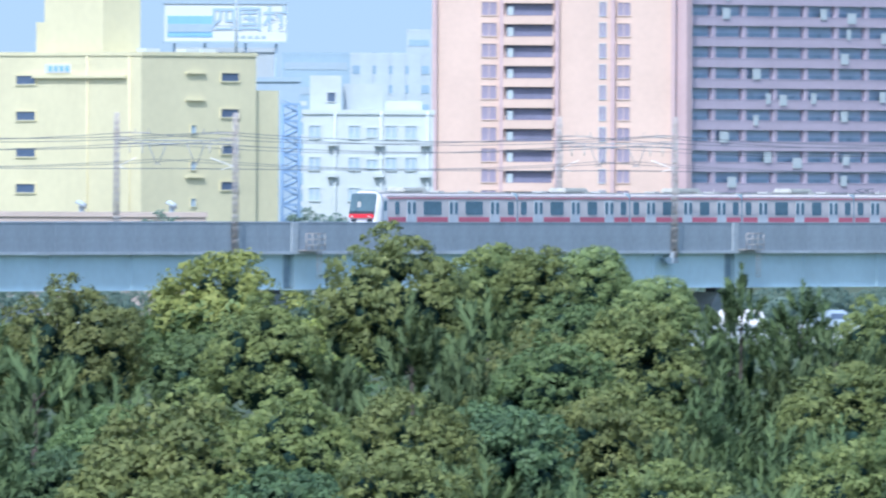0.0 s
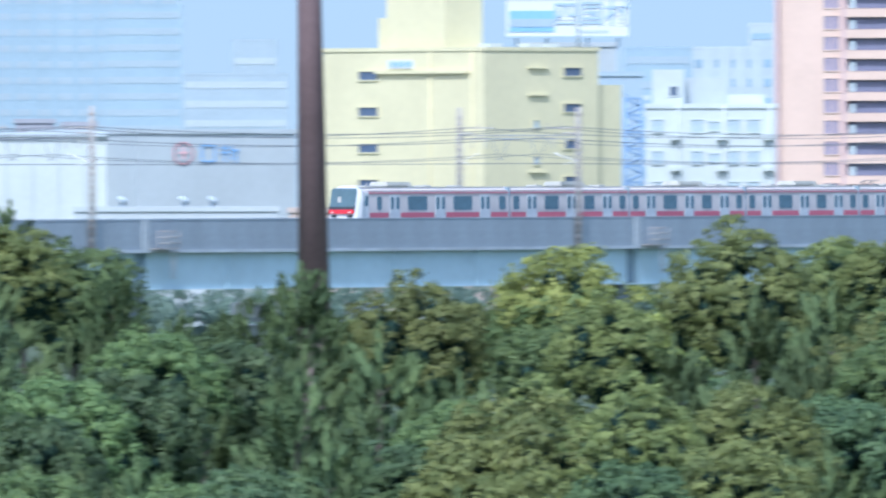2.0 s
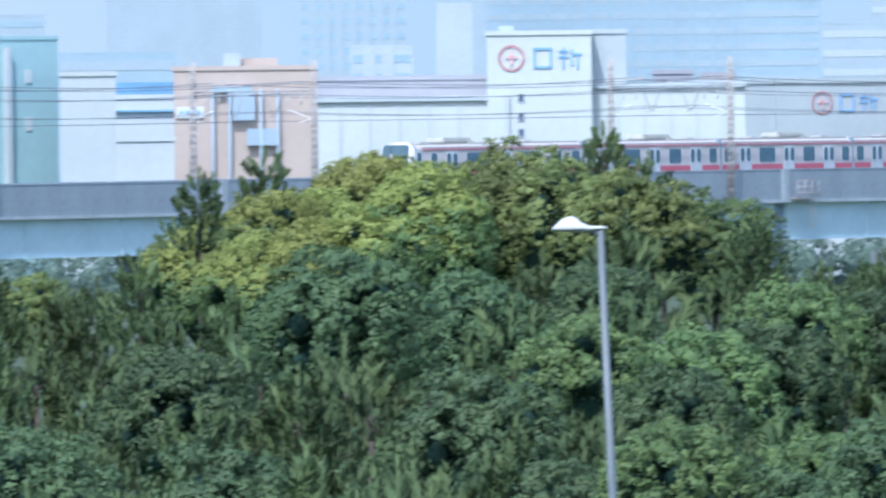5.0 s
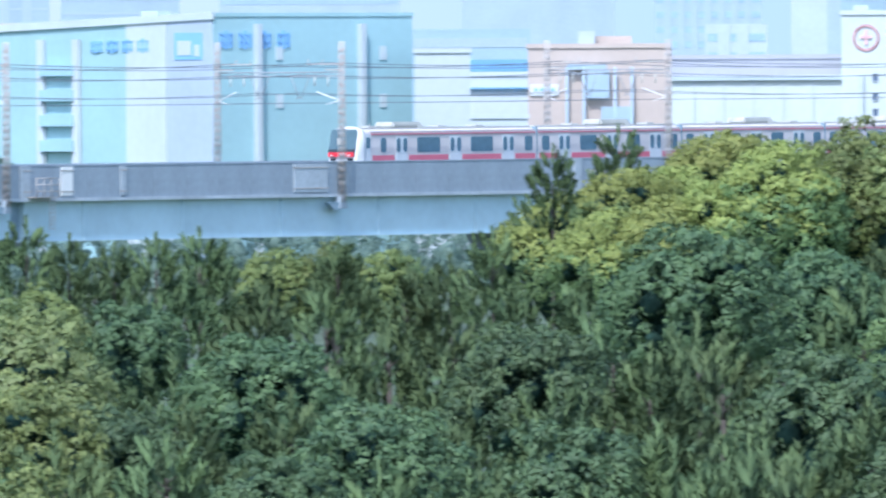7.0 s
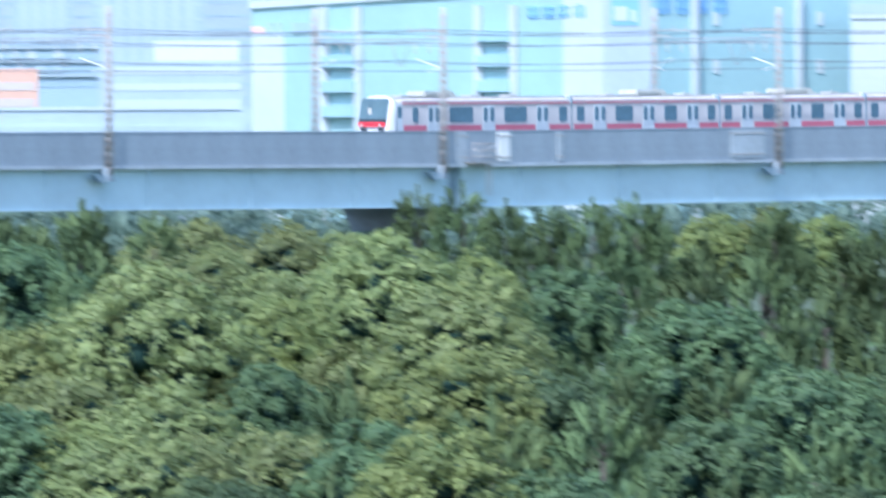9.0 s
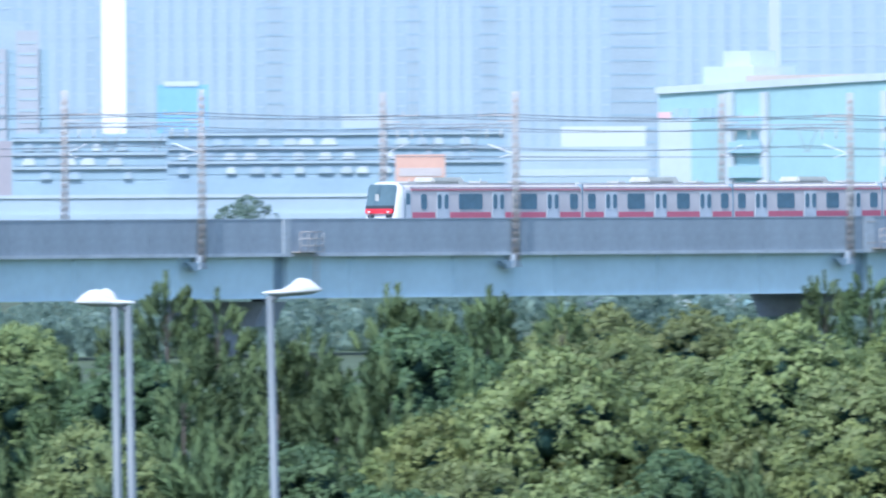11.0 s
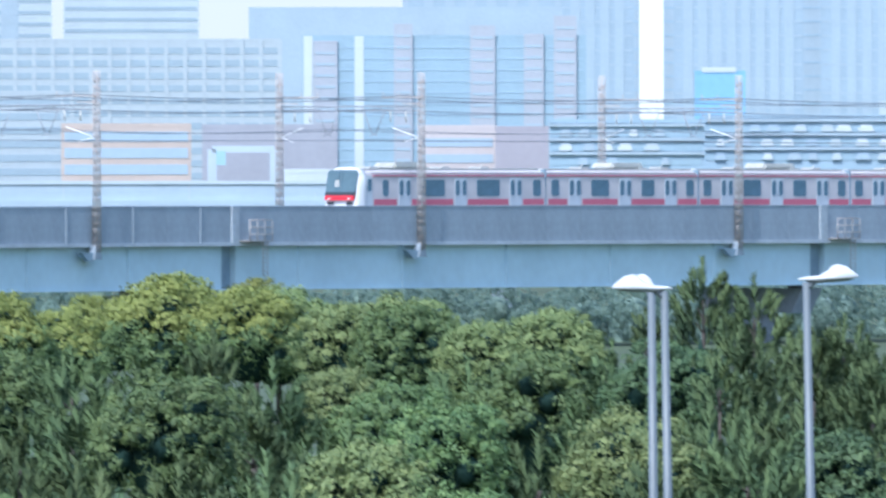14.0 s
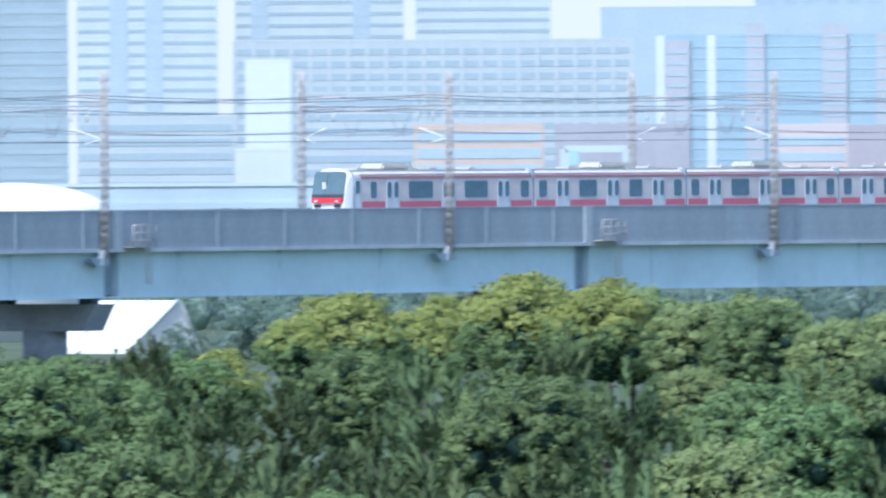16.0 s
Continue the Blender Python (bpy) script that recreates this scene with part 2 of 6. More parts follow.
# ---- viaduct: local y points to the near side, the near face lies at y = 0 ----
def build_viaduct():
    shared = {}
    for i in range(len(JOINTS) - 1):
        m, length = line_pose(JOINTS[i], JOINTS[i + 1])
        ob = thing("viaduct_span", m, "long concrete-walled rail viaduct span on a pale blue steel box girder", "viaduct", "spans of the rail viaduct", "structure")
        n = max(int(length / 4.2), 1)
        step = length / n

        def bow(x):
            p = on_line(JOINTS[i] + x / length * (JOINTS[i + 1] - JOINTS[i]))[0]
            return (m.inverted() @ p).y

        # deck and girder follow the curve
        xs = [k * step for k in range(n + 1)]
        ys = [bow(x) for x in xs]
        bm = bmesh.new()
        loft(bm, xs, ys, -WIDE, -0.1, TOP - 2.75, TOP - 2.2)
        part("deck", bm, M["slab"], ob)
        bm = bmesh.new()
        loft(bm, xs, ys, -0.1, 0.12, TOP - 2.75, TOP - 2.5)
        part("deck_edge", bm, M["slab"], ob)
        bm = bmesh.new()
        loft(bm, [0.9] + xs[1:-1] + [length - 0.9], ys, -WIDE + 1.2, -0.5, TOP - 5.75, TOP - 2.75)
        part("box_girder", bm, M["girder"], ob, "pale blue painted steel girder")
        bm = bmesh.new()
        loft(bm, xs, ys, -0.5, -0.3, TOP - 5.8, TOP - 5.7)
        part("bottom_flange", bm, M["girder"], ob)
        # web stiffeners
        for k in range(3, n - 1, 3):
            part("stiffener", shared.setdefault("st", mesh_of("stiffener", boxes((-0.06, 0.06, 0, 0.14, TOP - 5.7, TOP - 2.76)), M["girder"])), None, ob, at=(k * step, bow(k * step) - 0.5, 0))
        # dark end plates at the joint
        part("end_plate", boxes((-0.95, 0.95, -WIDE + 1.4, -0.95, TOP - 5.6, TOP - 2.76)), M["joint"], ob, "dark gap at the girder's end")
        # parapet panels, near and far
        key = round(step, 2)
        if key not in shared:
            shared[key] = mesh_of("parapet_panel", boxes((0.012, step - 0.012, -0.16, 0.0, TOP - 2.5, TOP), (0.0, step, -0.20, 0.03, TOP - 0.07, TOP + 0.03)), M["concrete"], 0.01)
            shared[key, "p"] = mesh_of("post", boxes((-0.09, 0.09, -0.05, 0.07, TOP - 2.5, TOP - 0.07)), M["concrete"])
        for k in range(n):
            a, b = bow(k * step), bow((k + 1) * step)
            for side in (0.0, -WIDE + 0.2):
                o = part("parapet_panel", shared[key], None, ob, at=(k * step, a + side, 0))
                o.rotation_euler.z = math.atan2(b - a, step)
            if i >= 7 and k % 2:
                part("post", shared[key, "p"], None, ob, at=(k * step, a, 0))
        # track
        for c in (-3.7, -7.6):
            for g in (-0.53, 0.53):
                bm = bmesh.new()
                loft(bm, xs, ys, c + g - 0.035, c + g + 0.035, RAIL - 0.15, RAIL)
                part("rail", bm, M["dark_steel"], ob)
            bm = bmesh.new()
            loft(bm, xs, ys, c - 1.3, c + 1.3, TOP - 2.2, RAIL - 0.15)
            part("ballast_bed", bm, M["pier"], ob)
        # pier under the joint
        pier = thing("viaduct_pier", m, "dark concrete pier with a wide hammerhead", "pier", "piers of the rail viaduct", "structure")
        pier.matrix_world = m @ Matrix.Translation((0, 0, -sag(JOINTS[i])))
        bp = bmesh.new()
        box(bp, -1.3, 1.3, -WIDE + 1.5, -0.9, TOP - 8.0, TOP - 6.2)
        for v in [v for v in bp.verts if v.co.z < TOP - 7]:
            v.co.y = -5.6 + (v.co.y + 5.6) * 0.8
        part("pier_head", bp, M["pier"], pier)
        bp = bmesh.new()
        rod(bp, (0, -5.6, -0.3), (0, -5.6, TOP - 7.9), 1.5, n=16)
        part("pier_column", bp, M["pier"], pier)
        for y in (-2.2, -8.6):
            part("bearing_block", boxes((-0.5, 0.5, y - 0.5, y + 0.5, TOP - 6.2, TOP - 5.6)), M["dark_steel"], pier)
        if i:
            ladder(m)


def ladder(m):
    ob = thing("inspection_platform", m, "pale steel inspection ladder and railed platform on the viaduct wall", "ladder", "platforms at the span joints")
    bm = bmesh.new()
    box(bm, -0.5, 0.45, 0.0, 0.12, TOP - 2.6, TOP)
    part("drain_cover", bm, M["slab"], ob, "pale vertical cover strip")
    bm = bmesh.new()
    box(bm, -3.6, -0.6, 0.05, 0.9, TOP - 2.45, TOP - 2.38)
    part("platform", bm, M["galv"], ob)
    bm = bmesh.new()
    for z in (TOP - 0.95, TOP - 1.45, TOP - 1.95):
        rod(bm, (-0.6, 0.9, z), (-3.6, 0.9, z), 0.04, n=5)
        rod(bm, (-3.6, 0.05, z), (-3.6, 0.9, z), 0.04, n=5)
    for x in (-0.6, -1.6, -2.6, -3.6):
        rod(bm, (x, 0.9, TOP - 2.4), (x, 0.9, TOP - 0.95), 0.045, n=5)
    part("railing", bm, M["galv"], ob)
    bm = bmesh.new()
    for x in (-2.7, -3.3):
        rod(bm, (x, 0.7, TOP - 4.9), (x, 0.7, TOP - 2.4), 0.035, n=5)
    for k in range(8):
        rod(bm, (-2.7, 0.7, TOP - 4.8 + 0.3 * k), (-3.3, 0.7, TOP - 4.8 + 0.3 * k), 0.025, n=5)
    part("ladder", bm, M["galv"], ob)


build_viaduct()

# ---- catenary: a pole on each side of the deck, arms, wires ----
POLES = [s_of(u) for u in (1180, 404, -374, -1235, -1972, -2550, -3144, -3736, -4292, -4854, -5429, -6040, -6640)]
POLE_TOP = TOP + 9.4


def build_pole(near):
    ob = thing("catenary_pole", pose(0, 0, -50), "weathered steel overhead-line pole with cross arms on the viaduct", "pole", "overhead-line poles")
    f = -1 if near else 1
    base = TOP - 3.1 if near else TOP - 2.2
    bm = bmesh.new()
    for x in (-0.19, 0.19):
        for y in (-0.19, 0.19):
            rod(bm, (x, y, base), (x * 0.8, y * 0.8, POLE_TOP), 0.05, n=5)
    k = 0
    z = base
    while z < POLE_TOP - 0.6:
        s = 1 if k % 2 else -1
        for y in (-0.17, 0.17):
            rod(bm, (-0.18 * s, y, z), (0.18 * s, y, z + 0.55), 0.03, n=4)
            rod(bm, (y, -0.18 * s, z), (y, 0.18 * s, z + 0.55), 0.03, n=4)
        z += 0.55
        k += 1
    part("mast", bm, M["galv"], ob, "lattice steel mast with rust streaks")
    if near:
        bm = bmesh.new()
        box(bm, -0.48, 0.48, -0.42, 0.12, base - 0.5, base + 0.45)
        for v in bm.verts:
            if v.co.z > base:
                v.co.x *= 0.5
        part("pole_foot", bm, M["concrete"], ob, "flared grey concrete foot")
        # dark wedge added for the patch of shade beside the pole foot
        bm = bmesh.new()
        box(bm, 0.3, 1.9, -0.35, 0.0, base - 0.62, base - 0.02)
        for v in bm.verts:
            if v.co.z < base - 0.4:
                v.co.x = 0.5 + (v.co.x - 0.3) * 0.35
        part("knee_bracket", bm, M["joint"], ob, "dark wedge added as shade under the deck edge")
    for z, ln in ((POLE_TOP - 1.75, 3.4), (POLE_TOP - 2.2, 1.6)):
        bm = bmesh.new()
        box(bm, -0.05, 0.05, *sorted((0, f * ln)), z - 0.05, z + 0.05)
        if ln > 3:
            for y in (0.55, 0.95):
                rod(bm, (0, f * ln * y, z), (0, f * ln * y, z + 0.35), 0.04, n=5)
        part("cross_arm", bm, M["galv"], ob)
    for y in (1.3, 2.6):
        bm = bmesh.new()
        rod(bm, (0, f * y, POLE_TOP - 2.75), (0, f * y, POLE_TOP - 3.5), 0.06, n=6)
        part("insulator", bm, M["ac"], ob, "white porcelain insulator")
    bm = bmesh.new()
    rod(bm, (0, f * 0.2, POLE_TOP - 4.6), (0.4, f * 2.2, POLE_TOP - 3.9), 0.04, n=6)
    rod(bm, (0, f * 0.2, POLE_TOP - 4.6), (0.3, f * 1.3, POLE_TOP - 4.9), 0.03, n=6)
    part("pull_off_arm", bm, M["insul"], ob, "pale diagonal pull-off bracket")
    return ob


def build_catenary():
    near, far = build_pole(True), build_pole(False)
    for s in POLES:
        p, a = on_line(s, -0.35)
        q, b = on_line(s, WIDE + 0.3)
        copy_thing(near, Matrix.Translation(p) @ pose(0, 0, 0, 0, 0, a))
        copy_thing(far, Matrix.Translation(q) @ pose(0, 0, 0, 0, 0, b))
    # portal beams between the two poles, with hanging brackets over each track
    beam = thing("portal_beam", pose(0, 0, -50), "slender steel portal beam with hanging brackets between two poles", "beam", "portal beams over the tracks")
    span = WIDE + 0.65
    bm = bmesh.new()
    zb = POLE_TOP - 2.4
    for z in (zb, zb - 0.3):
        rod(bm, (0, 0, z), (0, -span, z), 0.05, n=5)
    for k in range(16):
        y0, y1 = -span * k / 16, -span * (k + 1) / 16
        rod(bm, (0, y0, zb if k % 2 else zb - 0.3), (0, y1, zb - 0.3 if k % 2 else zb), 0.025, n=4)
    part("truss", bm, M["truss"], beam)
    for yc in (-4.0, -7.9):
        for e in (-0.9, 0.9):
            bm = bmesh.new()
            rod(bm, (0, yc + e, zb - 0.3), (0, yc + e * 0.2, zb - 1.9), 0.04, n=5)
            rod(bm, (0, yc + e * 0.2, zb - 1.9), (0.1, yc - e * 0.4, zb - 2.1), 0.03, n=5)
            part("hanger", bm, M["truss"], beam)
    for s in POLES:
        p, a = on_line(s, -0.35)
        copy_thing(beam, Matrix.Translation(p) @ pose(0, 0, 0, 0, 0, a))
    for o in (*beam.children_recursive, beam):
        bpy.data.objects.remove(o)
    for ob in (near, far):
        for o in (*ob.children_recursive, ob):
            bpy.data.objects.remove(o)
    # wires: metres behind the near face, height, sag, half thickness
    for side, z, dip, r in ((0.9, TOP + 7.75, 0.45, 0.032), (1.9, TOP + 7.6, 0.55, 0.03), (3.2, TOP + 6.8, 0.45, 0.034), (3.7, TOP + 5.4, 0.5, 0.026),
                            (3.7, TOP + 4.6, 0.05, 0.026), (7.6, TOP + 5.4, 0.5, 0.024), (7.6, TOP + 4.6, 0.05, 0.024), (10.3, TOP + 7.7, 0.55, 0.03), (9.4, TOP + 6.8, 0.5, 0.026)):
        cu = bpy.data.curves.new("overhead_wire", "CURVE")
        cu.dimensions, cu.bevel_depth, cu.bevel_resolution = "3D", r, 1
        pts = []
        for s0, s1 in zip(POLES, POLES[1:]):
            for k in range(10):
                w = k / 10
                p, _ = on_line(s0 + w * (s1 - s0), side, z - dip * 4 * w * (1 - w) * ((s1 - s0) / 55) ** 1.5)
                pts.append(p)
        sp = cu.splines.new("POLY")
        sp.points.add(len(pts) - 1)
        for q, p in zip(sp.points, pts):
            q.co = (*p, 1)
        cu.materials.append(M["wire"])
        tagged(new("overhead_wire", cu), "thin dark overhead wire sagging between the poles", "wire", "overhead wires")


build_catenary()

for u, wd, key in ((-3032, 1.5, "insul"), (-3103, 0.9, "slab"), (-2932, 0.7, "slab"), (-2600, 4.4, "slab")):
    m, _ = line_pose(s_of(u) - 1, s_of(u) + 1)
    pn = thing("wall_panel", m, "pale replacement panel fixed on the viaduct wall", "panel", "pale panels on the viaduct wall")
    part("sheet", boxes((1 - wd / 2, 1 + wd / 2, 0.02, 0.10, TOP - 2.3, TOP - 0.1)), M[key], pn)
    for z in (TOP - 2.0, TOP - 0.4):
        part("batten", boxes((0.9 - wd / 2, 1.1 + wd / 2, 0.10, 0.13, z - 0.05, z + 0.05)), M["galv"], pn)

# ---- train: x forward, z from the rail ----
HALF, ROOF, SKIRT = 1.475, 3.62, 0.45
PITCH, LEAD = CAR, 24.0


def shell(bm, x0, x1, mi=0, grow=0.0, zs=None):
    prof = [(HALF - 0.08, SKIRT), (HALF, 1.1), (HALF, 2.2), (HALF - 0.04, 3.05), (HALF - 0.16, 3.34), (HALF - 0.5, 3.54), (0.5, ROOF)]
    prof = [(-y, z) for y, z in prof] [::1] + [(y, z) for y, z in prof[::-1]]
    rings = [[bm.verts.new((x, y + grow * (1 if y > 0 else -1), z)) for y, z in prof] for x in (x0, x1)]
    n = len(prof)
    for i in range(n):
        f = bm.faces.new((rings[0][i], rings[0][(i + 1) % n], rings[1][(i + 1) % n], rings[1][i]))
        f.material_index = mi
    bm.faces.new(rings[0])
    bm.faces.new(rings[1][::-1])


def pane(w, h, r=0.12, depth=0.05):
    """A rounded upright plate on the x-z plane, thick along y."""
    bm = bmesh.new()
    pts = []
    for cx, cz, a0 in ((w / 2 - r, h / 2 - r, 0), (-w / 2 + r, h / 2 - r, 90), (-w / 2 + r, -h / 2 + r, 180), (w / 2 - r, -h / 2 + r, 270)):
        for k in range(4):
            a = radians(a0 + 30 * k)
            pts.append((cx + r * math.cos(a), cz + r * math.sin(a)))
    front, back = [bm.verts.new((x, depth / 2, z)) for x, z in pts], [bm.verts.new((x, -depth / 2, z)) for x, z in pts]
    bm.faces.new(front)
    bm.faces.new(back[::-1])
    for i in range(len(pts)):
        bm.faces.new((front[i], front[(i + 1) % len(pts)], back[(i + 1) % len(pts)], back[i]))
    return bm


CAR_MESH = {}


def plate(name, key, w, h, mat, r, ob, x, y, z, label="", depth=0.05):
    if key not in CAR_MESH:
        CAR_MESH[key] = mesh_of(name, pane(w, h, r, depth), mat)
    return part(name, CAR_MESH[key], None, ob, label, (x, y, z))


def furnish(ob, x_front, x_back, doors, wide, narrow):
    """Windows, doors and stripes on both sides, between the ends."""
    gap = doors[0] - doors[1]
    for side in (1, -1):
        y = side * (HALF + 0.012)
        for x in doors:
            d = plate("door", "door", 1.5, 2.0, M["door_car"], 0.06, ob, x, y, 2.02, "brushed steel sliding double door", 0.03)
            for e in (-0.44, 0.44):
                plate("door_window", "dw", 0.46, 1.08, M["car_glass"], 0.2, d, e, side * 0.02, 0.28)
        for k in range(2):
            x = 0.5 * (doors[k] + doors[k + 1])
            plate("window", ("w", wide[k]), wide[k], 1.16, M["car_glass"], 0.16, ob, x, y, 2.30, "dark tinted side window")
            plate("lower_stripe", ("ls", round(gap, 2)), gap - 1.95, 0.42, M["car_red"], 0.02, ob, x, y, 1.3, "wine red waist stripe", 0.02)
        for x, w in narrow:
            plate("window", ("endw", w), w, 1.14, M["car_glass"], 0.2, ob, x, y, 2.30, "narrow dark end window")
        for x0, x1 in ((doors[0] + 0.97, x_front - 0.15), (x_back + 0.1, doors[2] - 0.97)):
            plate("lower_stripe", ("le", round(x1 - x0, 2)), x1 - x0, 0.42, M["car_red"], 0.02, ob, 0.5 * (x0 + x1), y, 1.3, "", 0.02)
        plate("upper_stripe", ("us", round(x_front - x_back, 1)), x_front - x_back - 0.1, 0.09, M["car_red"], 0.02, ob, 0.5 * (x_front + x_back), side * (HALF - 0.02), 3.17, "thin wine red stripe below the roof", 0.1)
        bm = boxes((x_back, x_front, -0.03, 0.03, -0.03, 0.03))
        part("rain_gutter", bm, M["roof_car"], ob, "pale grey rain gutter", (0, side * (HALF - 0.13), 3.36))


def rooftop(ob, xs, kinds):
    for x, kd in zip(xs, kinds):
        bm = bmesh.new()
        if kd == "ac":
            box(bm, -2.0, 2.0, -0.95, 0.95, 0, 0.5)
            bmesh.ops.bevel(bm, geom=bm.edges[:], offset=0.16, segments=2, affect="EDGES")
            box(bm, -2.3, -1.2, -1.0, 1.0, -0.1, 0.16)
            part("air_conditioner", bm, M["ac"], ob, "pale rounded roof air conditioner", (x, 0, ROOF - 0.02))
        elif kd == "vent":
            box(bm, -0.5, 0.5, -0.5, 0.5, 0, 0.2)
            rod(bm, (0.4, 0.5, 0), (0.4, 0.5, 0.38), 0.03, n=6)
            part("roof_vent", bm, M["roof_car"], ob, "", (x, 0, ROOF - 0.02))
        else:
            for s in (-1, 1):
                rod(bm, (-0.9, 0.5 * s, 0.15), (0.7, 0.45 * s, 0.35), 0.035, n=5)
                rod(bm, (0.7, 0.45 * s, 0.35), (-0.4, 0.4 * s, 0.5), 0.03, n=5)
            box(bm, -0.45, -0.35, -0.8, 0.8, 0.48, 0.54)
            box(bm, -1.0, 0.9, -0.6, 0.6, 0.0, 0.14)
            part("pantograph", bm, M["dark_steel"], ob, "folded dark pantograph", (x, 0, ROOF - 0.02))


def underframe(ob, xs):
    bm = boxes((xs[1] + 2, xs[0] - 2, -1.2, 1.2, 0.15, 0.5))
    part("underfloor_box", bm, M["black"], ob)
    for x in xs:
        bm = boxes((x - 1.5, x + 1.5, -1.1, 1.1, 0.35, 0.7))
        for e in (-1.05, 1.05):
            for y in (-0.56, 0.56):
                rod(bm, (x + e, y - 0.07, 0.43), (x + e, y + 0.07, 0.43), 0.43, n=14)
        part("bogie", bm, M["dark_steel"], ob)


def build_lead():
    n0 = 11.1  # nose
    ob = thing("rail_car", pose(0, 0, -80), "leading steel commuter car with red stripes and white cab", "train", "cars of the commuter train")
    xb, xf = -LEAD + n0 + 0.045, n0 - 0.95
    bm = bmesh.new()
    shell(bm, xb, xf)
    part("body", bm, [M["steel_car"]], ob)
    bm = boxes((xb + 0.2, xf - 0.1, -0.98, 0.98, 3.56, ROOF + 0.06))
    part("roof", bm, M["roof_car"], ob)
    part("gangway", boxes((xb - 0.12, xb + 0.03, -1.49, 1.49, 0.6, 3.60)), M["joint"], ob, "dark rubber gangway")
    # white cab mask: rings that draw in towards the nose
    bm = bmesh.new()
    prof = [(HALF + 0.03, 0.35), (HALF + 0.03, 1.1), (HALF + 0.03, 2.4), (HALF - 0.02, 3.1), (HALF - 0.25, 3.5), (HALF - 0.7, 3.72), (0.3, 3.78)]
    prof = [(-y, z) for y, z in prof] + [(y, z) for y, z in prof[::-1]]
    rings = []
    for x, sy, top, lean in ((xf - 0.25, 1.0, 0.0, 0.0), (n0 - 0.75, 0.99, 0.0, 0.0), (n0 - 0.3, 0.93, -0.06, 0.15), (n0, 0.84, -0.16, 0.38)):
        rings.append([bm.verts.new((x - lean * max(0, (z - 1.2) / 2.4) ** 1.4, y * sy, z + (top if z > 3 else 0))) for y, z in prof])
    for a, b in zip(rings, rings[1:]):
        for i in range(len(prof)):
            bm.faces.new((a[i], a[(i + 1) % len(prof)], b[(i + 1) % len(prof)], b[i])).smooth = True
    bm.faces.new(rings[-1])
    bm.faces.new(rings[0][::-1])
    cab = part("cab_mask", bm, M["mask"], ob, "white rounded cab front")
    # windscreen, red band, bumper parts; the front leans back slightly
    bm = pane(2.56, 1.84, 0.26, 0.06)
    ws = part("windscreen", bm, M["front_glass"], ob, "large dark curved windscreen", (n0 - 0.21, 0, 2.67))

    ws.rotation_euler = (radians(-13), 0, radians(90))
    bm = pane(2.42, 0.34, 0.08, 0.2)
    for v in bm.verts:
        v.co.y += 0.10
    rb = part("front_band", bm, M["mask_red"], ob, "bright red band under the windscreen", (n0 - 0.02, 0, 1.60))
    rb.rotation_euler.z = radians(-90)
    bm = pane(2.54, 0.26, 0.05, 0.06)
    ap = part("wiper_panel", bm, M["black"], ob, "black panel under the windscreen", (n0 + 0.03, 0, 1.88))
    ap.rotation_euler = (radians(-13), 0, radians(90))
    for y in (-0.85, 0.85):
        bm = pane(0.2, 0.09, 0.04, 0.1)
        hl = part("headlight", bm, M["headlight"], ob, "clear headlight", (n0 + 0.2, y, 1.54))
        hl.rotation_euler.z = radians(-90)
    for y in (-0.8, 0.8):
        bm = pane(0.5, 0.2, 0.04, 0.08)
        g = part("lower_grille", bm, M["black"], ob, "", (n0 + 0.03, y, 1.22))
        g.rotation_euler.z = radians(-90)
    # pale plate added in place of a reflection on the glass
    bm = pane(0.34, 0.8, 0.04, 0.02)
    part("destination_card", bm, M["ac"], ob, "pale strip on the windscreen, set as a reflection", (n0 - 0.12, -0.35, 2.45)).rotation_euler.z = radians(-90)
    for side in (1, -1):
        y = side * (HALF + 0.012)
        plate("cab_door", "cabdoor", 0.72, 2.15, M["door_car"], 0.06, ob, xf - 0.5, y, 2.1, "steel crew door", 0.03)
        plate("window", "cabw", 0.5, 0.85, M["car_glass"], 0.1, ob, xf - 0.5, y * 1.006, 2.5)
    furnish(ob, xf - 0.95, xb + 0.1, (5.2, -1.95, -9.0), (3.0, 2.9), ((7.6, 0.7), (-11.75, 1.0)))
    rooftop(ob, (n0 - 7.5, -1.5, -6.5, n0 - 3.4), ("ac", "vent", "vent", "vent"))
    underframe(ob, (n0 - 4, xb + 3))
    return ob


def build_mid():
    ob = thing("rail_car", pose(0, 0, -80), "steel commuter rail car with wine red stripes and dark windows", "train", "cars of the commuter train")
    h = PITCH / 2 - 0.045
    bm = bmesh.new()
    shell(bm, -h, h)
    part("body", bm, [M["steel_car"]], ob)
    part("roof", boxes((-h + 0.2, h - 0.2, -0.98, 0.98, 3.56, ROOF + 0.06)), M["roof_car"], ob)
    part("gangway", boxes((-h - 0.12, -h + 0.03, -1.49, 1.49, 0.6, 3.60)), M["joint"], ob, "dark rubber gangway")
    furnish(ob, h - 0.05, -h + 0.05, (6.1, -0.3, -6.1), (2.2, 1.6), ((8.6, 0.95), (-8.6, 0.95)))
    rooftop(ob, (-1.5, 3.4, -6.8), ("ac", "vent", "vent"))
    underframe(ob, (h - 3, -h + 3))
    return ob


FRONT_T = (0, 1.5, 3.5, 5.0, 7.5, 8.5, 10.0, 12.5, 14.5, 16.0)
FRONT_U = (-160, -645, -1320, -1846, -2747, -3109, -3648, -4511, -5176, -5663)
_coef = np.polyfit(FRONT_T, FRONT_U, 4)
CARS = []


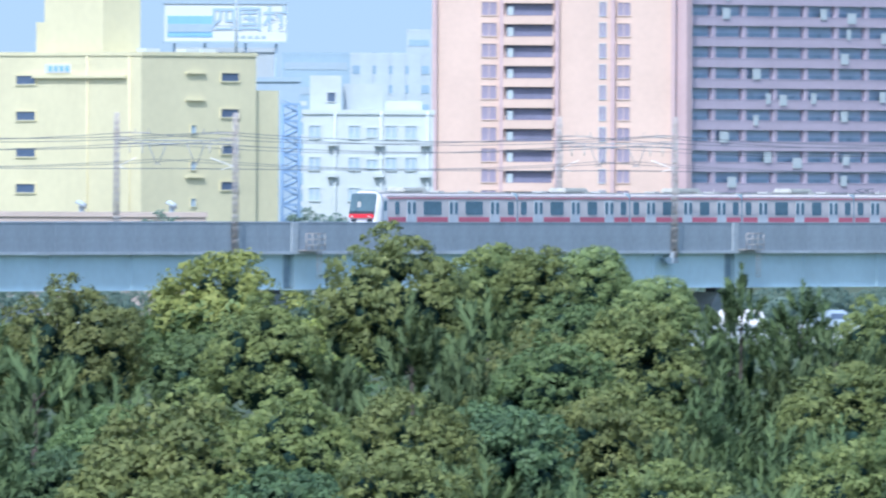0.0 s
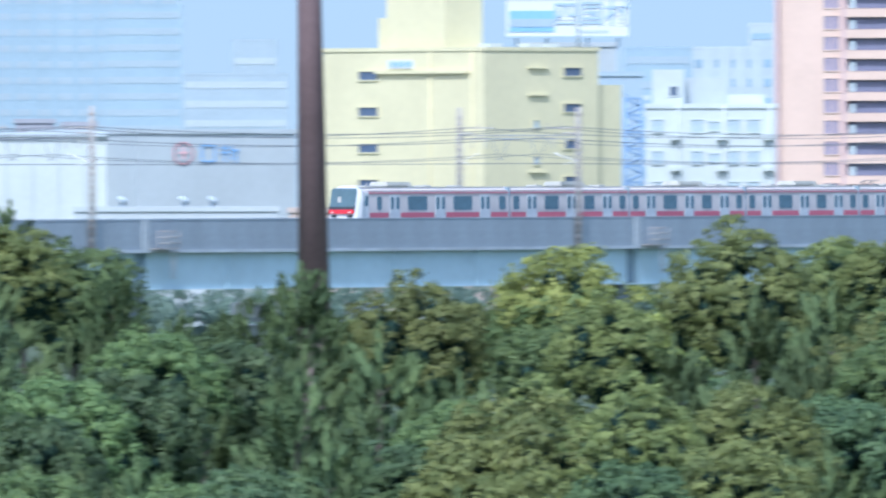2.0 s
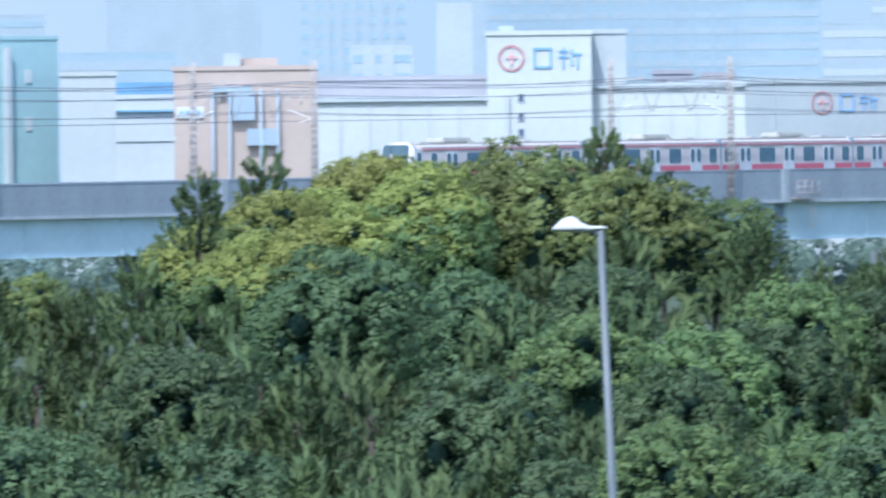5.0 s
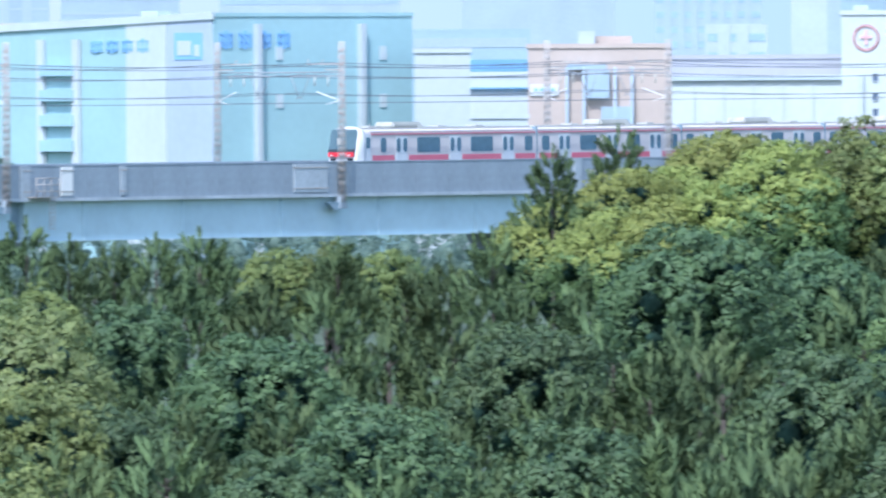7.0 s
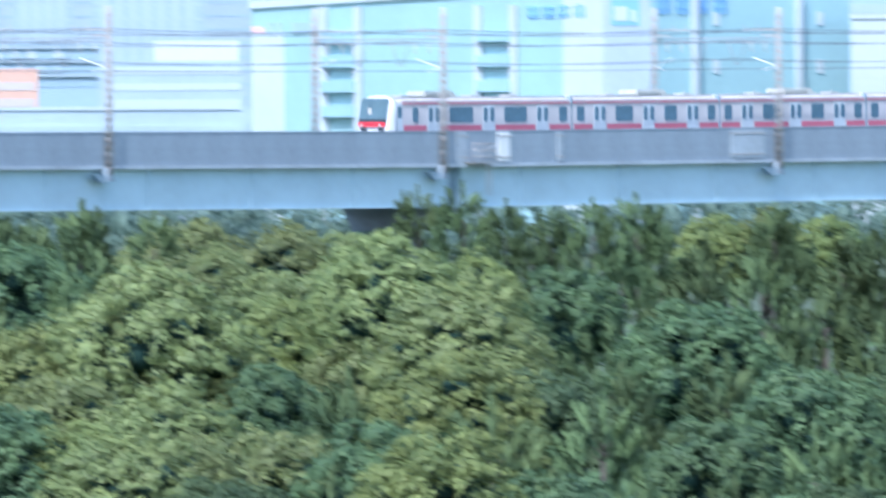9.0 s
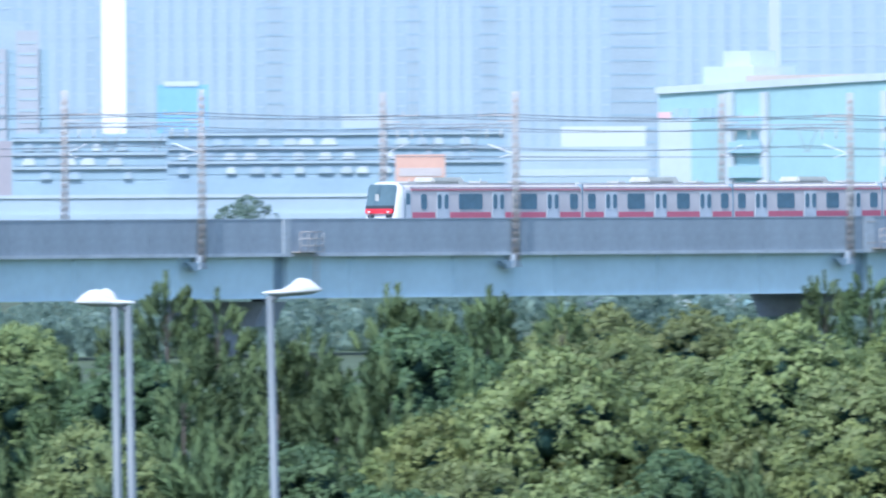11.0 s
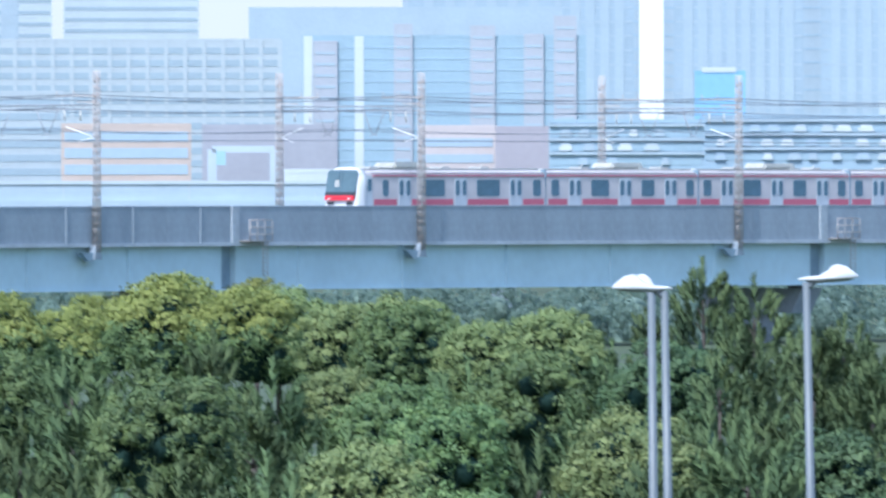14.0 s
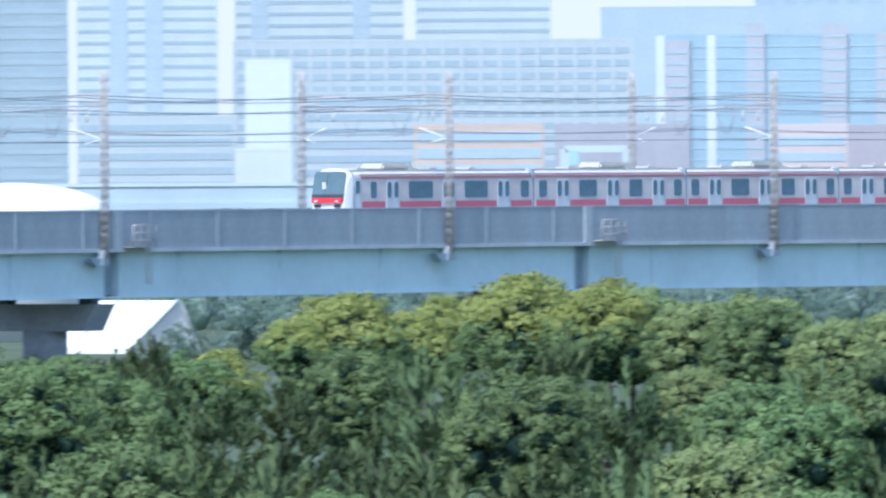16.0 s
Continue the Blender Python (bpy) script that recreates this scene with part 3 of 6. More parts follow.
def build_train():
    CARS.append((build_lead(), 11.1))
    mid = build_mid()
    for k in range(5):
        ob = mid if k == 0 else copy_thing(mid, pose(0, 0, -80))
        if k == 3:
            rooftop(ob, (5.6,), ("pantograph",))
        CARS.append((ob, LEAD + PITCH * (k + 0.5)))


build_train()


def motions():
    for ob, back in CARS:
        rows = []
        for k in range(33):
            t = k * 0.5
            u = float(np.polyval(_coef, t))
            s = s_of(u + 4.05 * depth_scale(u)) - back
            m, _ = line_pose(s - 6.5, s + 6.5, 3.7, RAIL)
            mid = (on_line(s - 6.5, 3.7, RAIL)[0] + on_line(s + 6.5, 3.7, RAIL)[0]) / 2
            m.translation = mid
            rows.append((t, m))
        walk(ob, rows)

# ---- trees ----
M["leaf_olive"] = leaf_material("leaf_olive", (0.086, 0.124, 0.046), (0.250, 0.285, 0.096))
M["leaf_yellow"] = leaf_material("leaf_yellow", (0.136, 0.178, 0.050), (0.365, 0.398, 0.118))
M["leaf_green"] = leaf_material("leaf_green", (0.074, 0.133, 0.060), (0.204, 0.284, 0.104))
M["leaf_pale"] = leaf_material("leaf_pale", (0.138, 0.210, 0.091), (0.324, 0.386, 0.148))
M["needle"] = leaf_material("pine_needle", (0.046, 0.085, 0.048), (0.155, 0.214, 0.093), 0.2, 0.6, 0.2, 1.5)
# woods behind the viaduct: haze put into leaf and core colours
M["leaf_far_haze"] = leaf_material("leaf_far_haze", (0.20, 0.285, 0.25), (0.235, 0.325, 0.27), 0.6, 0.6, 0.05, 0.6)
M["inner_far_haze"] = material("inner_far_haze", (0.21, 0.295, 0.255), 0.95, vary=0.12, scale=1.5)
M["leaf_dark"] = leaf_material("leaf_dark", (0.049, 0.092, 0.052), (0.139, 0.205, 0.089))
M["leaf_bright"] = leaf_material("leaf_bright", (0.091, 0.132, 0.050), (0.264, 0.310, 0.110), gloss=0.5)
# crown cores: shade between leaves, tinted by haze, put into a dark colour
M["core_shade"] = material("foliage_core_shade", (0.022, 0.046, 0.038), 0.9, vary=0.3, scale=1.5)
M["core_shade"].node_tree.nodes["Principled BSDF"].inputs["Specular IOR Level"].default_value = 0.05
M["bark"] = material("bark", (0.065, 0.055, 0.048), 0.95, vary=0.25, scale=2.0, bump=0.6)
rng = np.random.default_rng(5)


def unit_rows(v):
    return v / np.linalg.norm(v, axis=1, keepdims=True)


def mesh_from(name, verts, faces, mats, index=None, normals=None):
    """A mesh; normals: one direction for each vertex, the round form of the twig that its leaf belongs to."""
    me = bpy.data.meshes.new(name)
    me.from_pydata(verts.tolist() if hasattr(verts, "tolist") else verts, [], faces)
    for m in mats:
        me.materials.append(m)
    if index is not None:
        me.polygons.foreach_set("material_index", index)
    me.polygons.foreach_set("use_smooth", [True] * len(faces))
    me.update()
    if normals is not None:
        me.normals_split_custom_set_from_vertices(normals.tolist())
    return me


def lumpy(center, r, seed, n=2):
    bm = bmesh.new()
    bmesh.ops.create_icosphere(bm, subdivisions=n, radius=1.0)
    for v in bm.verts:
        k = 1 + 0.22 * noise.noise(v.co * 2.1 + Vector((seed, 0, 0)))
        v.co = Vector(center) + Vector((v.co.x * r[0], v.co.y * r[1], v.co.z * r[2])) * k
    vs = [tuple(v.co) for v in bm.verts]
    fs = [tuple(v.index for v in f.verts) for f in bm.faces]
    bm.free()
    return vs, fs


def leaf_blades(centers, normals, length, width):
    """One pointed leaf at each centre, lying across its normal and facing along it."""
    n = len(centers)
    a = unit_rows(np.cross(normals, rng.normal(size=(n, 3))))
    b = np.cross(normals, a)
    ln = length * rng.uniform(0.7, 1.35, (n, 1))
    wd = width * rng.uniform(0.7, 1.3, (n, 1))
    return np.stack((centers - a * ln * 0.4 - b * wd * 0.5, centers + a * ln * 0.6 - normals * ln * 0.15, centers - a * ln * 0.4 + b * wd * 0.5), 1).reshape(-1, 3)


def core_normals(V, center):
    return unit_rows(np.array(V) - np.array(center) + 1e-6)


def broadleaf_crown(name, seed, mats, lobes=44, clumps=13, leaves=21, size=0.056, loose=1.0, bulge=1.0, cored=True, fresh=None):
    """A crown about 1 m in radius, its top at z = 0: rounded lobes, each of small domed clumps of leaves, with gaps between them."""
    V, Fc = [], []
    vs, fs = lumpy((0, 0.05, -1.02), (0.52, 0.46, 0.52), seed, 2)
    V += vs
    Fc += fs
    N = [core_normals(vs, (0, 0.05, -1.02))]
    # lobes spread evenly over the top and the sides, fewer at the back
    k = np.arange(lobes) + 0.5
    z = 1.0 - 1.38 * k / lobes
    a = 2.39996 * k + seed
    flat = np.sqrt(np.maximum(1 - z * z, 0))
    dirs = np.stack((flat * np.cos(a), flat * np.sin(a), z), 1)
    dirs = unit_rows(dirs[dirs[:, 1] < 0.62] + rng.normal(size=(int((dirs[:, 1] < 0.62).sum()), 3)) * 0.12)
    cs, ns, sn, old = [], [], [], []
    # shaded leaves deep inside, seen between the lobes
    f = unit_rows(rng.normal(size=(420 if cored else 60, 3)) + np.array((0, -0.5, 0.3)))
    cs.append(np.array((0, 0.0, -1.0)) + f * np.array((0.64, 0.58, 0.62)) * rng.uniform(0.85, 1.08, (len(f), 1)))
    ns.append(unit_rows(f + rng.normal(size=f.shape) * 0.5))
    sn.append(unit_rows(f + rng.normal(size=f.shape) * 0.3))
    old += [2 if fresh else 0] * len(f)
    for d in dirs:
        r = rng.uniform(0.17, 0.34) * bulge
        c = np.array((0, 0, -0.95)) + d * np.array((0.72, 0.68, 0.64)) * rng.uniform(0.90, 1.12)
        # a small core behind the lobe, coloured as the shade between leaves
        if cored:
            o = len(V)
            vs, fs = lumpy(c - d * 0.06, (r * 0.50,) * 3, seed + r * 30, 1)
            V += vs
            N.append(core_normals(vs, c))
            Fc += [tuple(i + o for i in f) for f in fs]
        cd = unit_rows(rng.normal(size=(clumps, 3)) + d * 0.6 + np.array((0, -0.35, 0.5)))
        for e in cd:
            rc = rng.uniform(0.07, 0.125) * loose
            p = c + e * r * rng.uniform(0.80, 1.08)
            k = int(rng.integers(leaves - 5, leaves + 6))
            f = unit_rows(rng.normal(size=(k, 3)) + e * 0.7 + np.array((0, -0.2, 0.55)))
            old += [2 if fresh is not None and p[2] + 0.25 * e[2] + rng.normal() * 0.12 < fresh else 0] * k
            cs.append(p + f * rc * np.array((1.15, 1.15, 0.8)) * rng.uniform(0.6, 1.12, (k, 1)))
            ns.append(unit_rows(f + rng.normal(size=(k, 3)) * 0.38))
            sn.append(unit_rows(f * 0.62 + e * 0.35 + d * 0.1 + rng.normal(size=(k, 3)) * 0.13))
    n_core = len(Fc)
    lv = leaf_blades(np.concatenate(cs), np.concatenate(ns), size, size * 0.7)
    o = len(V)
    V = np.concatenate((np.array(V), lv))
    N = np.concatenate(N + [np.repeat(np.concatenate(sn), 3, axis=0)])
    n = len(lv) // 3
    Fc += [(o + 3 * i, o + 3 * i + 1, o + 3 * i + 2) for i in range(n)]
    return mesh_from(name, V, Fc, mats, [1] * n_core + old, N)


def pine_crown(name, seed, mats, whorls=7, needles=68):
    """A pine's crown, top at z = 0, about 0.9 m in radius and 2.3 m deep: rising limbs whose ends carry upright brushes of needles."""
    V, Fc, N = [], [], []
    tips, axes, sizes = [(0.0, 0.0, -0.60)], [(0.03, 0, 1.0)], [0.58]
    cores = [((0, 0.20, -1.95), (0.10, 0.08, 0.50))]
    lead = [(rng.uniform(0.16, 0.34) * (-1) ** k, rng.uniform(-0.3, 0.1), rng.uniform(-0.62, -0.30)) for k in range(3)]
    for x, y, z in lead:
        tips.append((x, y, z - 0.36))
        axes.append((x * 0.3, y * 0.3, 1.0))
        sizes.append(rng.uniform(0.40, 0.52))
    for w in range(whorls):
        h = (w + 0.6) / whorls
        reach = 0.10 + 0.80 * h ** 0.75
        z0 = -0.42 - 1.75 * h
        for k in range(6 if w else 4):
            a = 6.283 * (k + rng.uniform(-0.4, 0.4)) / 6 + w * 1.3
            if math.sin(a) > 0.55:
                continue
            ln = reach * rng.uniform(0.65, 1.12)
            lift = ln * rng.uniform(0.15, 0.45)
            for q in range(2 + int(ln * 3.2)):
                f = rng.uniform(0.45, 1.05)
                b = a + rng.normal() * 0.30
                tips.append((f * ln * math.cos(b), f * ln * math.sin(b), z0 + f * lift + rng.normal() * 0.04 - 0.1))
                axes.append((0.55 * math.cos(b) + rng.normal() * 0.2, 0.55 * math.sin(b) + rng.normal() * 0.2, 1.0))
                sizes.append(rng.uniform(0.32, 0.48))
    for c, r in cores:
        o = len(V)
        vs, fs = lumpy(c, r, seed + c[0], 1)
        V += vs
        N.append(core_normals(vs, c))
        Fc += [tuple(i + o for i in f) for f in fs]
    base, axis, size = np.array(tips), unit_rows(np.array(axes)), np.array(sizes)
    n_core = len(Fc)
    bi = np.repeat(np.arange(len(base)), needles)
    n = len(bi)
    t = rng.uniform(0.0, 1.0, (n, 1)) ** 0.8
    root = base[bi] + axis[bi] * size[bi][:, None] * t * 0.85
    side = rng.normal(size=(n, 3))
    side = unit_rows(side - axis[bi] * np.sum(side * axis[bi], 1, keepdims=True))
    dirn = unit_rows(axis[bi] * 0.85 + side * 0.75)
    ln = rng.uniform(0.13, 0.19, (n, 1)) * (1.1 - 0.5 * t)
    sn = unit_rows(side * 0.8 + axis[bi] * (0.25 + 0.45 * t) + rng.normal(size=(n, 3)) * 0.12)
    w = unit_rows(np.cross(dirn, sn)) * 0.0165
    v = np.stack((root - w, root + w, root + dirn * ln), 1)
    flip = np.sum(np.cross(v[:, 1] - v[:, 0], v[:, 2] - v[:, 0]) * sn, 1) < 0
    v[flip] = v[flip][:, ::-1]
    o = len(V)
    V = np.concatenate((np.array(V), v.reshape(-1, 3)))
    N = np.concatenate(N + [np.repeat(sn, 3, axis=0)])
    Fc += [(o + 3 * i, o + 3 * i + 1, o + 3 * i + 2) for i in range(n)]
    return mesh_from(name, V, Fc, mats, [1] * n_core + [0] * n, N)


def trunk_mesh(seed):
    """A tapered trunk with limbs, 1 m long, its top at z = 0."""
    bm = bmesh.new()
    rod(bm, (0, 0, -10), (0, 0, -2.0), 0.16, 0.12, 7)
    rod(bm, (0, 0, -2.0), (0.03, 0, -0.6), 0.12, 0.05, 7)
    for k in range(6):
        a = seed + k * 1.9
        z = -2.1 + 0.22 * k
        rod(bm, (0, 0, z), (0.5 * math.cos(a), 0.5 * math.sin(a), z + 0.55), 0.055, 0.02, 5)
    return mesh_of("trunk", bm, M["bark"])


TRUNK = trunk_mesh(0.4)
KINDS = {}


def tree_kind(key, crowns, label, category):
    KINDS[key] = [(c, label, category) for c in crowns]


def crowns(leaf, count, seed, **shape):
    return [broadleaf_crown("crown", seed + 1.7 * k, [M[leaf], M["core_shade"], M["leaf_green"]], **shape) for k in range(count)]


tree_kind("olive", crowns("leaf_olive", 3, 0.4), "round evergreen broadleaf tree with olive green leaves", "tree")
tree_kind("yellow", crowns("leaf_yellow", 3, 1.1, loose=1.25, bulge=0.9, fresh=-0.62), "broadleaf tree with fresh yellow-green leaves", "tree")
tree_kind("green", crowns("leaf_green", 3, 2.2), "dense broadleaf tree with mid green leaves", "tree")
tree_kind("dark", crowns("leaf_dark", 3, 3.3), "dense broadleaf tree with deep green leaves", "tree")
tree_kind("bright", crowns("leaf_bright", 3, 4.1), "big round broadleaf tree with light olive leaves", "tree")
tree_kind("pale", crowns("leaf_pale", 2, 5.2, loose=1.25, bulge=0.9), "light green feathery broadleaf tree", "tree")
tree_kind("far", [broadleaf_crown("crown", 0.7 * k, [M["leaf_far_haze"], M["inner_far_haze"]], 24, 6, 9, 0.12, 1.6, 1.0, False) for k in range(2)], "low hazy green tree behind the viaduct", "tree")
tree_kind("pine", [pine_crown("crown", 2.2 * k, [M["needle"], M["core_shade"]]) for k in range(5)], "dark green pine tree with upright candle shoots", "tree")
COUNT = [0]


def tree(key, u, v, d, r):
    """A tree of crown radius r, whose top shows at the sight units u, v and d metres away."""
    COUNT[0] += 1
    crown, label, cat = KINDS[key][COUNT[0] % len(KINDS[key])]
    p = bearing(u, d)
    p.z = rise(v, d)
    ob = thing("pine_tree" if key == "pine" else "broadleaf_tree", Matrix.Translation((p.x, p.y, 0)), label, cat, "trees of the grove" if key != "far" else "trees behind the viaduct")
    for me, nm in ((crown, "crown"), (TRUNK, "trunk")):
        o = part(nm, me, None, ob, at=(0, 0, p.z - (0.0 if nm == "crown" else 0.9 * r)))
        k = r * 1.2 / (0.8 if key == "pine" else 1.05)
        o.scale = (k, k, k * (1.0 if key in ("pine", "far") else 1.12)) if nm == "crown" else (k * (0.24 if key == "pine" else 0.4),) * 2 + (max(p.z / 10 * 1.03, 0.1),)
        o.rotation_euler.z = 0.7 * math.sin(COUNT[0] * 2.399) + (0 if key != "pine" else COUNT[0])
    return ob


for u, v, r in ((-3659, 217, 3.4),):
    tree("bright", u, v, 660 + (u * 7 % 41) - 20, r)
for u, v, r in ((-3640, 219, 3.1), (-3521, 419, 2.5), (-3261, 331, 2.5), (-3110, 241, 3.1),):
    tree("bright", u, v, 690 + (u * 7 % 41) - 20, r)
for u, v, r in ((-3274, 349, 2.8), (-3233, 159, 2.8), (-3104, 250, 2.8),):
    tree("bright", u, v, 700 + (u * 7 % 41) - 20, r)
for u, v, r in ((-3599, 147, 3.4), (-3560, 137, 2.9), (-3420, 142, 2.4), (-3300, 152, 2.4),):
    tree("bright", u, v, 800 + (u * 7 % 41) - 20, r)
for u, v, r in ((-1920, 84, 3.0), (-1690, 135, 2.8), (-1460, 116, 2.3),):
    tree("dark", u, v, 700 + (u * 7 % 41) - 20, r)
for u, v, r in ((-6339, 241, 2.6), (-6179, 252, 2.6), (-6019, 263, 2.8),):
    tree("green", u, v, 770 + (u * 7 % 41) - 20, r)
for u, v, r in ((-6219, 230, 2.4), (-6109, 234, 2.1), (-6029, 243, 2.1), (-5889, 234, 2.1),):
    tree("green", u, v, 785 + (u * 7 % 41) - 20, r)
for u, v, r in ((-5899, 244, 1.9), (-4878, 140, 2.2), (-1260, 2, 2.7),):
    tree("green", u, v, 800 + (u * 7 % 41) - 20, r)
for u, v, r in ((-463, 276, 3.6), (-263, 250, 2.1), (-83, 329, 2.8),):
    tree("olive", u, v, 620 + (u * 7 % 41) - 20, r)
for u, v, r in ((-3839, 317, 2.8), (-3599, 337, 2.8),):
    tree("olive", u, v, 650 + (u * 7 % 41) - 20, r)
for u, v, r in ((-3871, 328, 3.0), (-3420, 270, 2.5),):
    tree("olive", u, v, 700 + (u * 7 % 41) - 20, r)
for u, v, r in ((167, 148, 2.6), (717, 196, 2.6),):
    tree("olive", u, v, 720 + (u * 7 % 41) - 20, r)
for u, v, r in ((-1690, 35, 2.7), (-1619, -79, 3.2), (-1616, -38, 2.9), (-723, 122, 2.1), (-654, 70, 2.9), (-569, 107, 2.1), (-493, 121, 1.7), (-84, -23, 3.2), (76, -11, 2.9), (171, -2, 1.7), (761, 96, 2.4),):
    tree("olive", u, v, 800 + (u * 7 % 41) - 20, r)
for u, v, r in ((-5099, 114, 2.2), (-4998, 155, 1.9), (-4989, 144, 1.9), (-4889, 137, 2.4), (-4858, 137, 2.1), (-4759, 205, 1.9), (-4738, 175, 1.9), (-4679, 255, 2.3), (-4618, 155, 2.2), (-4599, 160, 1.7), (266, -7, 1.5), (326, 48, 1.5), (381, 47, 1.7),):
    tree("pale", u, v, 800 + (u * 7 % 41) - 20, r)
for u, v, r in ((-4319, 216, 1.5), (-4239, 306, 1.5), (-4049, 216, 1.5), (-3959, 177, 1.7), (-3899, 297, 1.7), (-3809, 207, 1.7),):
    tree("pine", u, v, 720 + (u * 7 % 41) - 20, r)
for u, v, r in ((-6279, 201, 1.7), (-6159, 222, 1.7), (-6069, 243, 1.7), (-6014, 215, 1.1), (-5969, 203, 1.1), (-5956, 181, 1.2), (-4449, 146, 1.2), (-4348, 54, 1.7), (-4258, 84, 1.7), (-4179, 176, 1.5), (-4110, 167, 1.5), (-4099, 156, 1.7), (-3958, 77, 2.1), (-3939, 78, 2.1), (-3869, 117, 1.5), (-3855, 118, 1.5), (-3779, 83, 1.7), (-3778, 85, 1.8), (-3650, 106, 1.1), (-3649, 107, 1.3), (-3183, 62, 1.3), (-3103, 55, 1.4), (-3028, 87, 1.2), (-2983, 131, 1.5), (-2948, 101, 1.2), (-2873, 86, 1.3), (-2796, 76, 1.5), (-2753, 102, 1.5), (-2673, 142, 1.7), (-2553, 101, 1.2),):
    tree("pine", u, v, 800 + (u * 7 % 41) - 20, r)
for u, v, r in ((-2551, 95, 1.5), (-2429, 143, 1.5), (-2408, 134, 1.2), (-2353, 124, 1.5), (-2278, 75, 1.5), (-2171, -66, 1.2), (-2056, -100, 1.3), (-1539, -96, 1.1), (-1455, -136, 1.0), (-1454, -134, 1.0), (-1374, -85, 1.5), (-1189, 19, 1.3), (-1170, 88, 2.7), (-1094, 129, 1.5), (-1070, 108, 1.7), (-1000, 149, 1.5), (-999, 109, 1.5), (-970, 99, 1.5), (-934, 69, 1.2), (-860, 24, 1.8), (-859, 24, 1.8), (457, 117, 1.5), (507, 117, 1.5), (528, 15, 1.5), (596, 96, 1.5), (636, 43, 1.6), (697, 116, 1.5), (762, 131, 1.5),):
    tree("pine", u, v, 800 + (u * 7 % 41) - 20, r)
for u, v, r in ((-5829, 224, 1.9), (-5698, 165, 1.5), (-5618, 124, 2.4), (-5598, 125, 2.3), (-5478, 151, 1.9), (-5418, 124, 1.9), (-5298, 95, 2.7), (-5278, 94, 2.7), (-5158, 109, 2.2), (-5138, 101, 1.7), (-2157, 31, 2.9), (-2037, -23, 2.2), (-1960, -16, 2.7), (-1876, -79, 2.4), (-1854, -81, 2.9), (-384, 9, 3.2), (-223, 115, 2.3),):
    tree("yellow", u, v, 800 + (u * 7 % 41) - 20, r)

for u, v, r in ((-2653, 126, 2.0), (-2560, 124, 1.8), (-2470, 125, 2.0)):
    tree("olive", u, v, 860, r)

for u, v, r in ((-1660, -60, 2.6), (-1540, -66, 2.7), (-1440, -48, 2.3), (-1350, -22, 2.0)):
    tree("olive", u, v, 782, r)

for u, v, r in ((-1768, -62, 2.5), (-1770, -20, 2.6), (-1870, 0, 2.6), (-1965, 35, 2.6), (-2070, 58, 2.4)):
    tree("yellow", u, v, 778, r)

# the rest of the grove: rows that come nearer and stand lower in the view
SKYLINE = (201, 222, 217, 211, 141, 116, 103, 133, 175, 186, 95, 127, 119, 96, 124, 147, 90, 92, 105, 117, 130, 65, 30, 30, 5, -40, 69, 89, 62, 105, 65, 46, -17, 7, 56, 84, 114)


def skyline(u):
    return float(np.interp(u, np.arange(-6400, 1000, 200), SKYLINE))


def grove_kind(u, row, k):
    if u > -700:
        mix = ("pine", "pine", "olive", "pine", "green") if row < 2 else ("pine", "olive", "olive", "pine", "dark")
    elif u > -1500:
        mix = ("pine", "pine", "dark", "pine", "green")
    elif u > -2500:
        mix = ("pine", "dark", "pine", "pine", "pine")
    elif u > -3020:
        mix = ("pine", "pine", "dark", "pine", "pine")
    elif u > -3900:
        mix = ("bright", "pine", "bright", "dark", "olive")
    elif u > -4450:
        mix = ("pine", "dark", "pine", "pine", "pine")
    elif u > -5000:
        mix = ("green", "pale", "pine", "pine", "green")
    else:
        mix = ("pine", "green", "pine", "pine", "pine")
    return mix[(k * 3 + row * 2) % 5]


prng = random.Random(11)
for row, (d, drop, r, gap) in enumerate(((745, 85, 2.3, 125), (690, 175, 2.4, 150), (640, 265, 2.4, 160), (595, 355, 2.4, 170), (555, 440, 2.3, 190))):
    u, k = -6420.0, 0
    while u < 1000:
        key = grove_kind(u, row, k)
        v = skyline(u) + drop + prng.uniform(-42, 42)
        away, wide = d + prng.uniform(-18, 18), r * prng.uniform(0.75, 1.25) * (0.95 if key == "pine" else 1)
        if v < 560 or -3700 < u < -2200:
            tree(key, u, v, away, wide)
        u += gap * prng.uniform(0.8, 1.2)
        k += 1


# an added thicket fills the gaps between the trunks with dark leaves
def thicket():
    """Low shrubs added to darken the gaps: a lumpy bed of dark leaves, its height fitted to the camera's view, about
    four metres under the crowns' tops.
    """
    n = 62000
    u, d = rng.uniform(-6600, 1200, n), rng.uniform(560, 800, n)
    lumps = [Vector((a / 42.0, b / 7.0, 0.0)) for a, b in zip(u, d)]
    rough = np.array([noise.noise(q) for q in lumps])
    sky = np.interp(u, np.arange(-6400, 1000, 200), SKYLINE)
    top = EYE_Z - (sky + 85 + (745 - d) * 1.87 + 235 - LEVEL) / F * d + rough * 1.2
    a = (u - MID) / F
    spots = np.stack((d * np.sin(a), d * np.cos(a), np.maximum(top, 0.35)), 1)
    round_up = unit_rows(np.array((0.0, -0.5, 0.7)) + rng.normal(size=(n, 3)) * 0.5)
    V = leaf_blades(spots, round_up, 0.42, 0.30)
    normals = np.repeat(unit_rows(round_up + rng.normal(size=(n, 3)) * 0.2), 3, axis=0)
    me = mesh_from("thicket", V, [(3 * k, 3 * k + 1, 3 * k + 2) for k in range(n)], [M["leaf_dark"]], [0] * n, normals)
    tagged(new("thicket", me), "dark green shrubs added to darken gaps under the trees", "shrubs", kind="stuff")


thicket()

